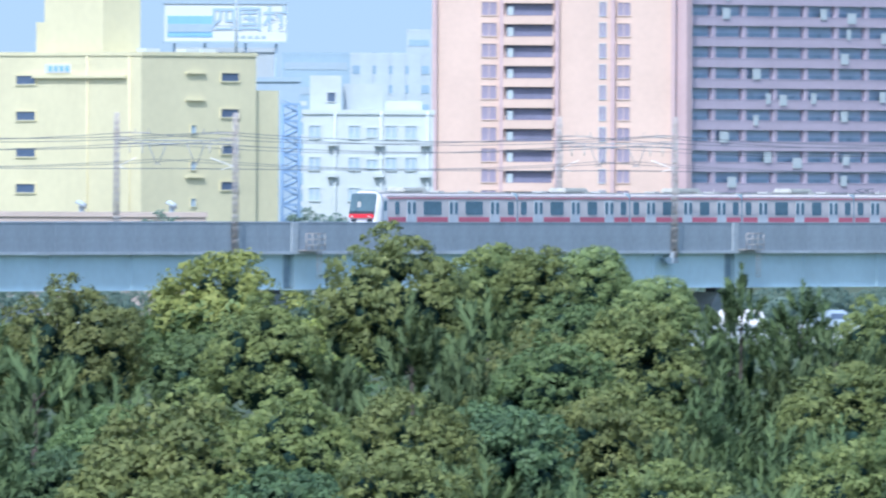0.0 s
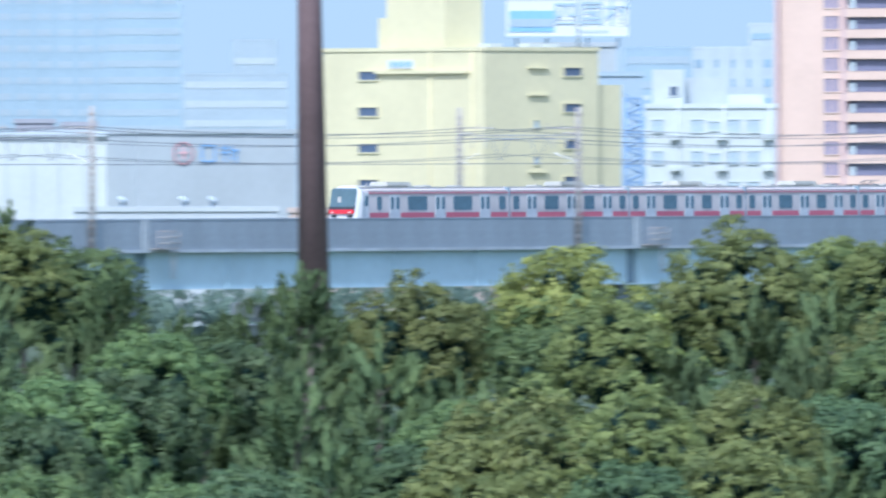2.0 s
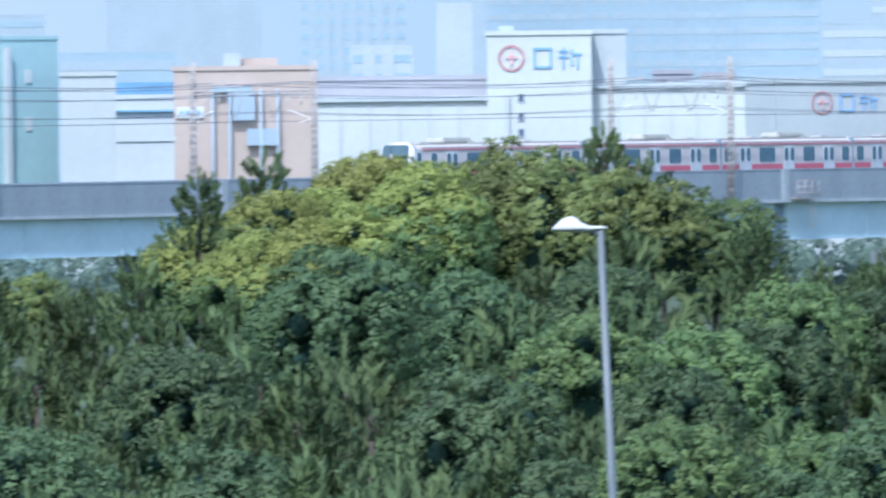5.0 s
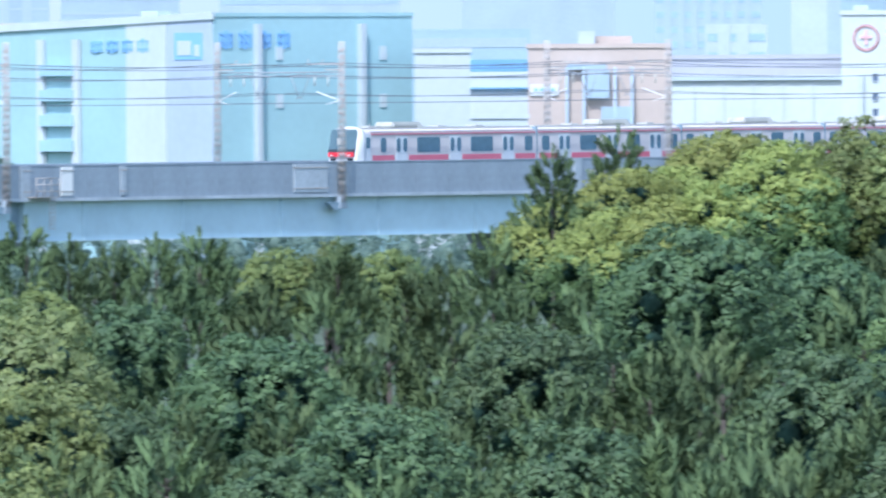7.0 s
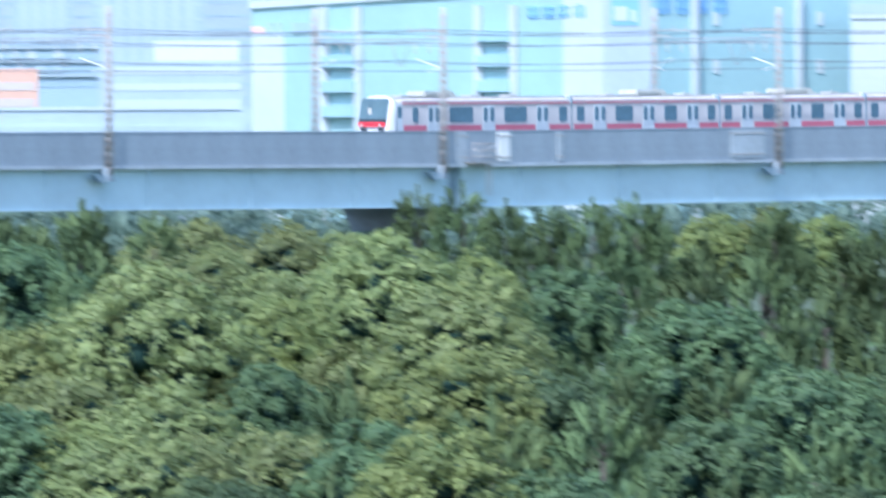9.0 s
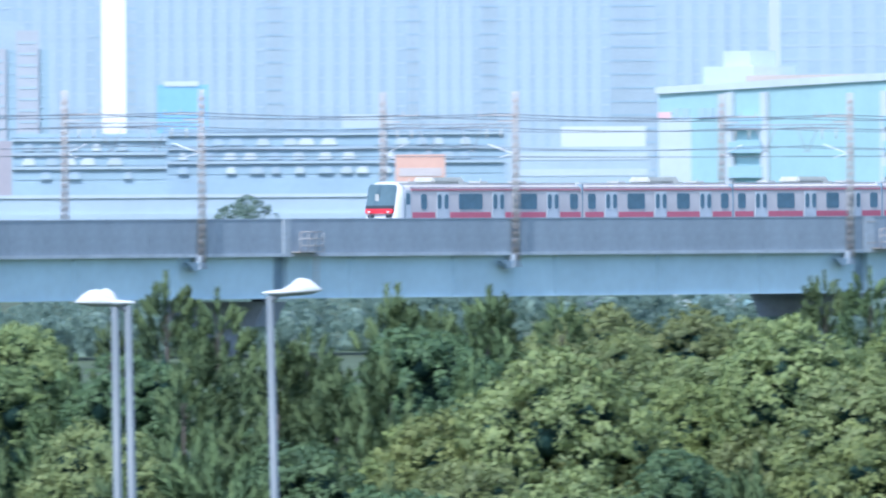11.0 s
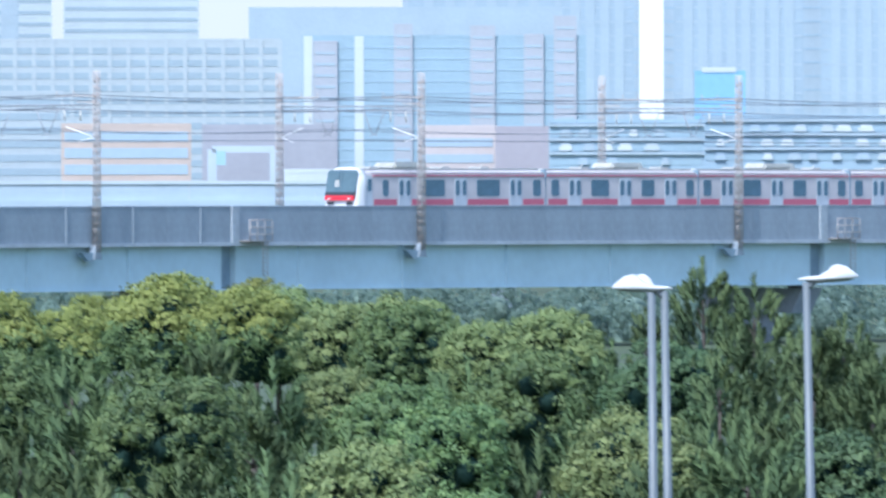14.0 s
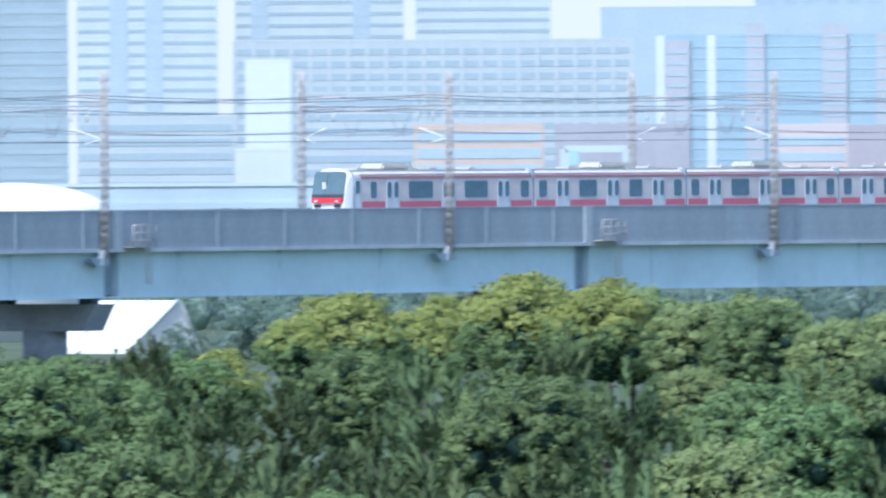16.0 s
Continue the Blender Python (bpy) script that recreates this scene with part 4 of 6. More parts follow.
# ---- lamps and mast ----
def street_lamp(u, v, d, arm, lean, label, swing=0):
    """arm: +1 the head reaches to the right, -1 to the left; u, v: where the arm meets the post."""
    p = bearing(u, d)
    top = rise(v, d)
    p -= Matrix.Rotation(radians(turn(u)), 3, "Z") @ Vector((math.tan(radians(lean)) * top, 0, 0))
    ob = thing("street_lamp", Matrix.Translation((p.x, p.y, 0)) @ pose(0, 0, 0, 0, lean, turn(u)) @ pose(0, 0, 0, 0, 0, swing), label, "street lamp", "street lamps in the grove")
    bm = bmesh.new()
    rod(bm, (0, 0, 0), (0, 0, top), 0.105, 0.062, 12)
    part("post", bm, M["lamp_metal"], ob, "grey tapered steel post")
    bm = bmesh.new()
    rod(bm, (-0.02 * arm, 0, top - 0.12), (0.16 * arm, 0, top + 0.03), 0.055, 0.05, 8)
    part("bracket", bm, M["lamp_metal"], ob)
    bm = bmesh.new()
    bmesh.ops.create_uvsphere(bm, u_segments=20, v_segments=10, radius=1.0)
    for q in bm.verts:
        x = q.co.x
        hump = 0.30 + 1.25 * math.exp(-((x - 0.42) / 0.45) ** 4) if q.co.z > 0 else 0.8
        q.co = Vector((x * 0.50, q.co.y * 0.19 * (0.55 + 0.5 * math.exp(-((x - 0.4) / 0.7) ** 2)), max(q.co.z, -0.2) * 0.145 * hump))
    for f in bm.faces:
        f.smooth = True
    h = part("lamp_head", bm, M["lamp_white"], ob, "white domed lamp hood", (0.36 * arm, 0, top + 0.06))
    h.rotation_euler = (0, radians(-1.5), 0 if arm > 0 else radians(180))
    bm = bmesh.new()
    bmesh.ops.create_uvsphere(bm, u_segments=16, v_segments=8, radius=1.0)
    for q in bm.verts:
        q.co = Vector((q.co.x * 0.40, q.co.y * 0.15, min(q.co.z, 0.1) * 0.05))
    lens = part("lamp_lens", bm, M["lamp_lens"], ob, "dull glass lens", (0.38 * arm, 0, top + 0.035))
    lens.rotation_euler = (0, radians(-1.5 * arm), 0)
    return ob


street_lamp(-1462, 62, 330, -1, -2.0, "single-headed white street lamp on a slim grey post")
street_lamp(-4440, 124, 302, -1, -0.5, "street lamp with its white head turned away over the road", -72)
street_lamp(-4417, 124, 300, -1, -0.9, "white-headed street lamp on a grey post")
street_lamp(-4166, 108, 300, 1, -1.1, "white-headed street lamp turned away from its neighbours")

mp = bearing(-832, 900)
mast = thing("steel_mast", Matrix.Translation(mp) @ pose(0, 0, 0, 0, -0.8, 0), "tall tapered brown-painted steel mast standing behind the pines", "mast")
bm = bmesh.new()
rod(bm, (0, 0, 0), (0, 0, 6), 0.82, 0.80, 24)
rod(bm, (0, 0, 6), (0, 0, 40), 0.79, 0.36, 24)
part("shaft", bm, M["rust_pole"], mast)
bm = bmesh.new()
rod(bm, (0, 0, 5.9), (0, 0, 6.1), 0.90, 0.90, 24)
part("flange", bm, M["rust_pole"], mast)


# ---- buildings behind the line ----
def paint(key, color, vary=0.05, rough=0.8, scale=0.12):
    M[key] = material(key, color, rough, vary=vary, scale=scale, bump=0.0, grain=10)
    return M[key]


paint("yellow_paint", (0.64, 0.60, 0.40))
paint("pink_tile", (0.61, 0.47, 0.405))
# mauve tile with the wing's shade put into the colour
paint("mauve_shade_tile", (0.47, 0.405, 0.49))
paint("rose_trim", (0.50, 0.38, 0.40))
paint("white_wall", (0.50, 0.55, 0.56))
paint("cool_white", (0.47, 0.52, 0.56))
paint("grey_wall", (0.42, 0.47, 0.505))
paint("cyan_metal", (0.31, 0.47, 0.51))
paint("peach_wall", (0.45, 0.38, 0.345))
paint("brown_roof", (0.32, 0.33, 0.375))
# far paints: the haze of distance is put into their colour
paint("haze_blue", (0.30, 0.405, 0.495))
paint("haze_grey", (0.335, 0.415, 0.485))
paint("haze_white", (0.41, 0.475, 0.52))
paint("haze_peach", (0.47, 0.43, 0.43))
paint("blue_sheet", (0.22, 0.42, 0.62))
paint("slate", (0.33, 0.42, 0.51))
paint("orange_paint", (0.58, 0.37, 0.30))
paint("sign_blue", (0.22, 0.42, 0.72), 0.03)
# navy and red sign paints, paled to carry the haze
paint("sign_navy_haze", (0.34, 0.45, 0.57), 0.03)
paint("sign_red_haze", (0.70, 0.45, 0.48), 0.03)
paint("sign_white", (0.58, 0.61, 0.63), 0.02)
paint("cyan_shade", (0.31, 0.47, 0.56))
paint("panel_white", (0.47, 0.53, 0.56))
# blue-grey colour for the shade behind the wing's balconies
paint("wing_recess_shade", (0.35, 0.44, 0.58))
paint("brown_wall", (0.33, 0.315, 0.355))
# tower and slab paints from here also hold distance haze in their tone
paint("haze_mist", (0.305, 0.39, 0.47))
paint("haze_tower", (0.27, 0.345, 0.40))
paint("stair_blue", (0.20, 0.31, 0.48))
paint("haze_rose", (0.36, 0.385, 0.435))
paint("haze_slab", (0.37, 0.425, 0.465))
paint("haze_slab_pane", (0.285, 0.36, 0.42))
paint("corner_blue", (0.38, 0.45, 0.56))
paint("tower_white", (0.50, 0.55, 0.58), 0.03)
paint("haze_slab_blue", (0.28, 0.385, 0.465), 0.06)
paint("tent_white", (0.72, 0.73, 0.74), 0.04)
M["pane_dark"] = glass("pane_dark", (0.10, 0.14, 0.22))
M["pane_mauve"] = glass("pane_mauve", (0.29, 0.26, 0.35), 0.4)
# dark colour stands for the shade inside a balcony
M["recess_shade"] = material("balcony_recess", (0.16, 0.17, 0.26), 0.8, vary=0.1)
M["pane_mid"] = glass("pane_mid", (0.38, 0.48, 0.57))
# far panes, paled by haze put into the colour
M["pane_haze"] = glass("pane_haze", (0.27, 0.38, 0.50))
M["pane_far_haze"] = glass("pane_far_haze", (0.30, 0.42, 0.53), 0.3)
WIN = {}


def window_mesh(w, h, frame_mat, pane_mat, kind=0):
    """A frame with its mullions in one mesh, and the pane in another."""
    key = (round(w, 2), round(h, 2), frame_mat, pane_mat, kind)
    if key not in WIN:
        bm = bmesh.new()
        t = min(0.12, w * 0.1)
        ring = []
        for y in (-0.12, 0.0):
            for e in (t, 0):
                ring.append([bm.verts.new((sx * (w / 2 + e), y, sz * (h / 2 + e))) for sx, sz in ((-1, -1), (1, -1), (1, 1), (-1, 1))])
        for p, q in ((0, 1), (1, 3), (3, 2), (2, 0)):
            for i in range(4):
                j = (i + 1) % 4
                bm.faces.new((ring[p][i], ring[p][j], ring[q][j], ring[q][i]))
        bmesh.ops.recalc_face_normals(bm, faces=bm.faces[:])
        for k in range(1, kind):
            x = -w / 2 + w * k / kind
            box(bm, x - 0.05, x + 0.05, -0.09, -0.042, -h / 2, h / 2)
        pane_bm = boxes((-w / 2, w / 2, -0.04, -0.002, -h / 2, h / 2))
        WIN[key] = (mesh_of("window", bm, M[frame_mat]), mesh_of("pane", pane_bm, M[pane_mat]))
    return WIN[key]


def window(ob, x, z, w, h, fm="cool_white", pm="pane_dark", kind=2, y=0.0, rz=0.0, name="window"):
    me, glazing = window_mesh(w, h, fm, pm, kind)
    o = part(name, me, None, ob, at=(x, y, z))
    o.rotation_euler.z = rz
    part("pane", glazing, None, o)
    return o


def house(name, u0, u1, v, d, wall, label, deep=14.0, yaw=0.0, category="building", lip=0.5, base=0.0, group="", out=0.15):
    """A block whose front spans u0 to u1 with its top at v. Local x to the right, y to the back, front at y = 0. Returns thing, width, height."""
    um = 0.5 * (u0 + u1)
    w = (u1 - u0) / F * d / math.cos(radians(yaw))
    h = rise(v, d)
    p = bearing(um, d)
    ob = thing(name, Matrix.Translation((p.x, p.y, 0)) @ pose(0, 0, 0, 0, 0, turn(um) + yaw), label, category, group)
    part("wall", boxes((-w / 2, w / 2, 0, deep, base, h)), M[wall], ob)
    a, b = h - lip * 0.6, h + 0.15
    bm = boxes((-w / 2 - out, w / 2 + out, -out, 0.15, a, b), (-w / 2 - out, w / 2 + out, deep - 0.15, deep + out, a, b),
               (-w / 2 - out, -w / 2 + 0.15, 0.15, deep - 0.15, a, b), (w / 2 - 0.15, w / 2 + out, 0.15, deep - 0.15, a, b))
    part("roof_edge", bm, M[wall], ob)
    return ob, w, h


def floors(ob, w, h, pitch, band, mat, count, top=1.5, x0=None, x1=None, name="window_band", out=0.06, y=0.0):
    """Rows of long windows, one band to a floor."""
    x0 = -w / 2 + 0.4 if x0 is None else x0
    x1 = w / 2 - 0.4 if x1 is None else x1
    me = mesh_of(name, boxes((x0, x1, y - out, y, -band / 2, band / 2)), M[mat])
    for k in range(count):
        z = h - top - k * pitch
        if z < 1:
            break
        part(name, me, None, ob, at=(0, 0, z))


def ribs(ob, w, h, xs, width, mat, out=0.35, z0=0.0, name="pilaster"):
    me = mesh_of(name, boxes((-width / 2, width / 2, -out, 0, z0, h)), M[mat])
    for x in xs:
        part(name, me, None, ob, at=(x, 0, 0))


def corner_house(name, uc, ul, ur, v, d, turn_deg, wall, label, category="building"):
    """A block seen on its corner at uc. Local y runs along the face to the left, x along the one to the right."""
    q = radians(turn_deg)
    ly, lx = (uc - ul) / F * d / math.sin(q), (ur - uc) / F * d / math.cos(q)
    p, h = bearing(uc, d), rise(v, d)
    ob = thing(name, Matrix.Translation((p.x, p.y, 0)) @ pose(0, 0, 0, 0, 0, turn(uc) + turn_deg), label, category)
    part("wall", boxes((0, lx, 0, ly, 0, h)), M[wall], ob)
    part("roof_edge", boxes((-0.1, lx + 0.1, -0.1, 0.2, h, h + 0.35), (-0.1, 0.2, 0.2, ly, h, h + 0.35), (lx - 0.2, lx + 0.1, 0.2, ly, h, h + 0.35)), M[wall], ob)
    return ob, lx, ly, h


def yellow_block():
    d = 1720
    k = d / F
    ob, lx, ly, h = corner_house("warehouse_block", -535, -822, -331, -340, d, 40, "yellow_paint", "pale yellow painted warehouse block with few small windows")
    sy, sx = k / math.sin(radians(40)), k / math.cos(radians(40))
    for v in (-297, -233, -168, -104):
        window(ob, 0, rise(v, d), 34 * sy, 15 * k, "yellow_paint", "pane_dark", 1, 0).matrix_local = pose(0, 205 * sy, rise(v, d), 0, 0, -90)
        window(ob, (157) * sx, rise(v - 6, d), 31 * sx, 14 * k, "yellow_paint", "pane_dark", 1)
    for v in (-250, -185, -120, -60):
        window(ob, 92 * sx, rise(v + 40, d), 9 * sx, 14 * k, "yellow_paint", "pane_mid", 1)
    for v in (-310, -262, -125):
        part("canopy", boxes((78 * sx, 112 * sx, -0.25, 0, -0.08, 0.08)), M["yellow_paint"], ob, at=(0, 0, rise(v, d)))
    # rails, pipes and the low annexe
    part("cornice", boxes((-0.35, 0, 25 * sy, 190 * sy, -0.15, 0.15)), M["yellow_paint"], ob, at=(0, 0, rise(-303, d)))
    for y in (95 * sy, 20 * sy):
        bm = bmesh.new()
        rod(bm, (-0.1, y, 0), (-0.1, y, h), 0.09, n=6)
        part("downpipe", bm, M["yellow_paint"], ob)
    # plain bars in place of the small name on the wall
    part("name_board", boxes((-0.12, 0, 125 * sy, 170 * sy, -0.4, 0.4)), M["sign_white"], ob, "small white board with blue lettering bars", (0, 0, rise(-317, d)))
    for y in (130, 140, 150, 160):
        part("lettering_bar", boxes((-0.16, -0.12, (y - 3) * sy, (y + 3) * sy, -0.25, 0.25)), M["sign_blue"], ob, at=(0, 0, rise(-317, d)))
    part("annexe", boxes((lx, lx + 47 * sx, 0.5, ly * 0.8, 0, rise(-280, d))), M["yellow_paint"], ob)
    # stair tower on the roof
    part("stair_tower", boxes((0.8, 66 * sx + 0.8, 80 * sy, 185 * sy, h, rise(-520, d))), M["yellow_paint"], ob)
    part("tower_step", boxes((1.5, 60 * sx, 185 * sy, 210 * sy, h, rise(-400, d))), M["yellow_paint"], ob)
    for x, y in ((70, 60), (110, 30), (40, 30), (150, 40)):
        part("roof_cabin", boxes((x * sx, x * sx + 1.6, y * sy, y * sy + 1.5, h, h + 0.7)), M["white_wall"], ob)


def outside_stair():
    d = 1780
    k = d / F
    p = bearing(-270, d)
    ob = thing("outside_stair", Matrix.Translation(p) @ pose(0, 0, 0, 0, 0, turn(-270)), "blue steel outside staircase between two buildings", "staircase")
    z1 = rise(-255, d)
    for x in (-0.8, 0.8):
        for y in (0, 1.6):
            bm = bmesh.new()
            rod(bm, (x, y, 0), (x, y, z1), 0.14, n=5)
            part("column", bm, M["stair_blue"], ob)
    for n in range(18):
        z = z1 - n * 0.8
        if n % 2 == 0:
            part("landing", boxes((-0.9, 0.9, 0, 1.6, z - 0.1, z + 0.1)), M["stair_blue"], ob)
            part("landing_edge", boxes((0.9, 1.5, 0.1, 1.4, z - 0.12, z + 0.3)), M["tower_white"], ob, "white landing edge")
        bm = bmesh.new()
        s = 1 if n % 2 else -1
        rod(bm, (-0.8 * s, 0.1, z - 0.8), (0.8 * s, 0.1, z), 0.13, n=5)
        rod(bm, (-0.8 * s, 0.1, z - 0.35), (0.8 * s, 0.1, z + 0.45), 0.05, n=5)
        part("flight", bm, M["stair_blue"], ob)


def billboard():
    d = 1850
    k = d / F
    p = bearing(-387, d)
    ob = thing("billboard", Matrix.Translation(p) @ pose(0, 0, 0, 0, 0, turn(-387)), "large white rooftop billboard with a landscape picture and dark characters", "billboard")
    w, z0, z1 = 216 * k, rise(-366, d), rise(-432, d)
    part("board", boxes((-w / 2, w / 2, 0, 0.3, z0, z1)), M["sign_white"], ob)
    part("picture", boxes((-w / 2 + 0.3, -w / 2 + 85 * k, -0.05, 0, z0 + 0.4, z1 - 1.2)), M["blue_sheet"], ob, "blue landscape picture panel")
    part("picture_land", boxes((-w / 2 + 0.3, -w / 2 + 85 * k, -0.09, -0.05, z0 + 0.9, z0 + 1.7)), M["slate"], ob)
    for x0, x1, a, b in ((-w / 2 - 0.15, w / 2 + 0.15, z1, z1 + 0.2), (-w / 2 - 0.15, w / 2 + 0.15, z0 - 0.2, z0)):
        part("frame", boxes((x0, x1, -0.12, 0.35, a, b)), M["slate"], ob)
    cu = bpy.data.curves.new("lettering", "FONT")
    cu.body, cu.size, cu.extrude, cu.align_x, cu.align_y = "四国村", 46 * k, 0.03, "CENTER", "CENTER"
    cu.offset = 0.04
    cu.materials.append(M["sign_navy_haze"])
    tx = new("lettering", cu)
    tx.parent = ob
    tx.matrix_local = pose(43 * k, -0.06, (z0 + z1) / 2 + 4 * k, 90, 0, 0)
    for x in (20, 32, 44, 56, 68):
        part("lettering_bar", boxes(((x - 4) * k, (x + 4) * k, -0.04, 0, z0 + 0.25, z0 + 0.55)), M["slate"], ob)
    for x in (-w / 2 + 1, -w / 6, w / 6, w / 2 - 1):
        bm = bmesh.new()
        rod(bm, (x, 0.6, z0 - 12), (x, 0.6, z1), 0.12, n=6)
        part("strut", bm, M["slate"], ob)
    mp = bearing(-368, 1733)
    rm = thing("roof_mast", Matrix.Translation((mp.x, mp.y, rise(-340, 1720))), "thin pale aerial mast on the warehouse roof", "mast")
    bm = bmesh.new()
    rod(bm, (0, 0, -1.5), (0, 0, 9), 0.14, 0.10, 8)
    part("pole", bm, M["haze_white"], rm)
    part("bracket", boxes((-0.5, 0.5, -0.06, 0.06, 2.6, 2.8)), M["slate"], rm)
    o2, w2, h2 = house("plant_house", -475, -300, -352, d + 8, "grey_wall", "grey-blue building under the rooftop billboard", 18)
    o3, w3, h3 = house("plant_house", -331, -255, -300, d - 4, "slate", "blue-grey windowless building behind the yellow block", 10)


def white_office():
    d = 1800
    k = d / F
    ob, w, h = house("office_building", -248, -18, -243, d, "white_wall", "white four-storey office with square windows", 12)
    xs = [(-228 + 133), (-158 + 133), (-127 + 133), (-93 + 133), (-58 + 133)]
    for row, v in enumerate((-206, -150, -96, -40)):
        for i, x in enumerate(xs):
            window(ob, x * k, rise(v, d), (19 if i != 2 else 18) * k, (22 if i != 2 else 15) * k, "white_wall", "pane_mid", 2)
    for x in (-192, -110, -28):
        bm = bmesh.new()
        rod(bm, ((x + 133) * k, -0.15, 0), ((x + 133) * k, -0.15, h), 0.12, n=6)
        part("downpipe", bm, M["white_wall"], ob)
        for v in (-185, -130):
            part("vent_hood", boxes(((x + 120) * k, (x + 138) * k, -0.6, 0, -0.2, 0.25)), M["white_wall"], ob, at=(0, 0, rise(v, d)))
    part("stair_tower", boxes((-104 * k, -48 * k, 0.5, 6, h, rise(-306, d))), M["white_wall"], ob)
    window(ob, -66 * k, rise(-268, d), 13 * k, 16 * k, "white_wall", "pane_dark", 1, 0.5)
    part("plant_room", boxes((-45 * k, 25 * k, 3, 9, h, rise(-292, d))), M["grey_wall"], ob)
    part("plant_room", boxes((30 * k, 95 * k, 2, 6, h, rise(-262, d))), M["white_wall"], ob)


def apartment_tower():
    d = 2600
    k = d / F
    top = -900
    ob, w, h = house("apartment_tower", -21, 411, top, d, "pink_tile", "tall pink-tiled apartment tower with recessed balconies", 20)
    c = 195
    rows = range(-868, -38, 37)
    for v in rows:
        z = rise(v, d)
        # balcony: dark panel painted as the opening's shade, framed by slab, side and parapet
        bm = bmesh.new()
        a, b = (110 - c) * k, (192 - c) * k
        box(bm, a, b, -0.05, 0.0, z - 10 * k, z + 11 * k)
        part("balcony_recess", bm, M["recess_shade"], ob, "dark panel painted as a shaded balcony opening")
        part("balcony_parapet", boxes((a - 0.4, b + 0.2, -0.75, 0, z + 11.5 * k, z + 26 * k)), M["pink_tile"], ob)
        part("rail_post", boxes((a + 0.2, a + 1.0, -0.4, -0.05, z - 10 * k, z + 6 * k)), M["haze_white"], ob)
        window(ob, (80 - c) * k, z + 2 * k, 26 * k, 23 * k, "pink_tile", "pane_mauve", 2)
        window(ob, (281 - c) * k, z + 2 * k, 11 * k, 24 * k, "cool_white", "pane_mauve", 2)
        window(ob, (318 - c) * k, z + 2 * k, 22 * k, 23 * k, "pink_tile", "pane_mauve", 2)
    ribs(ob, w, h, [(u - c) * k for u in (-16, 102, 200, 299, 406)], 7 * k, "rose_trim", 0.7)
    # the wing turned away from the sun; its paints are darkened as shade too
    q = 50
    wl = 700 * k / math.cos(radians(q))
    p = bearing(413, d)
    wing = thing("apartment_wing", Matrix.Translation((p.x, p.y, 0)) @ pose(0, 0, 0, 0, 0, turn(413) + q), "mauve apartment wing, painted as shaded, with rows of balconies and laundry", "building")
    part("wall", boxes((0, wl, 0, 12, 0, h)), M["wing_recess_shade"], wing)
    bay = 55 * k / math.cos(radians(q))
    para = mesh_of("balcony_parapet", boxes((0, wl, -0.8, -0.65, 0, 12 * k), (0, wl, -0.8, 0, -0.3, 0), (0, wl, -0.84, -0.6, 12 * k, 12 * k + 0.12)), M["mauve_shade_tile"])
    pier = mesh_of("party_wall", boxes((-0.4, 0.4, -0.7, 0, 0, 36 * k)), M["mauve_shade_tile"])
    door = mesh_of("balcony_door", boxes((-1.3, 1.3, -0.06, 0, 0, 20 * k), (-0.05, 0.05, -0.1, -0.06, 0, 20 * k)), M["pane_haze"])
    cloth = mesh_of("laundry", boxes((-0.9, 0.9, -0.95, -0.88, -0.2, 1.3)), M["tower_white"])
    lr = random.Random(4)
    n = int(wl / bay)
    for j, v in enumerate(range(-890, -40, 37)):
        z = rise(v + 44, d)
        part("balcony_parapet", para, None, wing, at=(0, 0, z))
        for i in range(n):
            if v > -520:
                part("party_wall", pier, None, wing, at=(i * bay + 0.4, 0, z))
                part("balcony_door", door, None, wing, at=((i + 0.3) * bay + 0.8, 0, z))
                part("balcony_door", door, None, wing, at=((i + 0.75) * bay, 0, z))
                if lr.random() < 0.22:
                    o = part("laundry", cloth, None, wing, "white laundry hung over the rail", (bay * (i + lr.uniform(0.25, 0.8)), 0, z + lr.uniform(0.3, 1.2)))
                    o.scale.x = lr.uniform(0.4, 1.1)
    ribs(wing, wl, h, [0.5], 1.2, "rose_trim", 1.8)


def logo_letters(ob, x, z, s, y=-0.1, grey=False, ring=True):
    """A round red mark and two blocky blue signs, drawn as plain shapes."""
    if ring:
        bm = bmesh.new()
        for i in range(24):
            a0, a1 = 6.28318 * i / 24, 6.28318 * (i + 1) / 24
            vs = [bm.verts.new((x + r * s * math.cos(a), y, z + r * s * math.sin(a))) for r, a in ((0.5, a0), (0.5, a1), (0.4, a1), (0.4, a0))]
            bm.faces.new(vs)
        bmesh.ops.solidify(bm, geom=bm.faces[:], thickness=0.06)
        box(bm, x - 0.22 * s, x + 0.22 * s, y - 0.06, y, z - 0.02 * s, z + 0.08 * s)
        box(bm, x - 0.05 * s, x + 0.05 * s, y - 0.06, y, z - 0.25 * s, z + 0.3 * s)
        part("round_mark", bm, M["sign_red_haze"], ob, "red round mark")
    m = M["sign_blue"] if not grey else M["sign_navy_haze"]
    for k, cx in enumerate((1.15, 2.15)):
        X = x + cx * s
        for bar in ((-0.3, 0.3, 0.3, 0.38), (-0.3, 0.3, -0.38, -0.3), (-0.34, -0.26, -0.38, 0.38), (0.26, 0.34, -0.38, 0.38)) if k == 0 else (
                (-0.42, -0.05, 0.2, 0.27), (-0.42, -0.05, 0.0, 0.07), (-0.27, -0.2, -0.4, 0.38), (0.05, 0.42, 0.1, 0.17), (0.05, 0.12, -0.3, 0.32), (0.26, 0.33, -0.4, 0.12)):
            part("lettering_bar", boxes((X + bar[0] * s, X + bar[1] * s, y - 0.05, y, z + bar[2] * s, z + bar[3] * s)), m, ob)


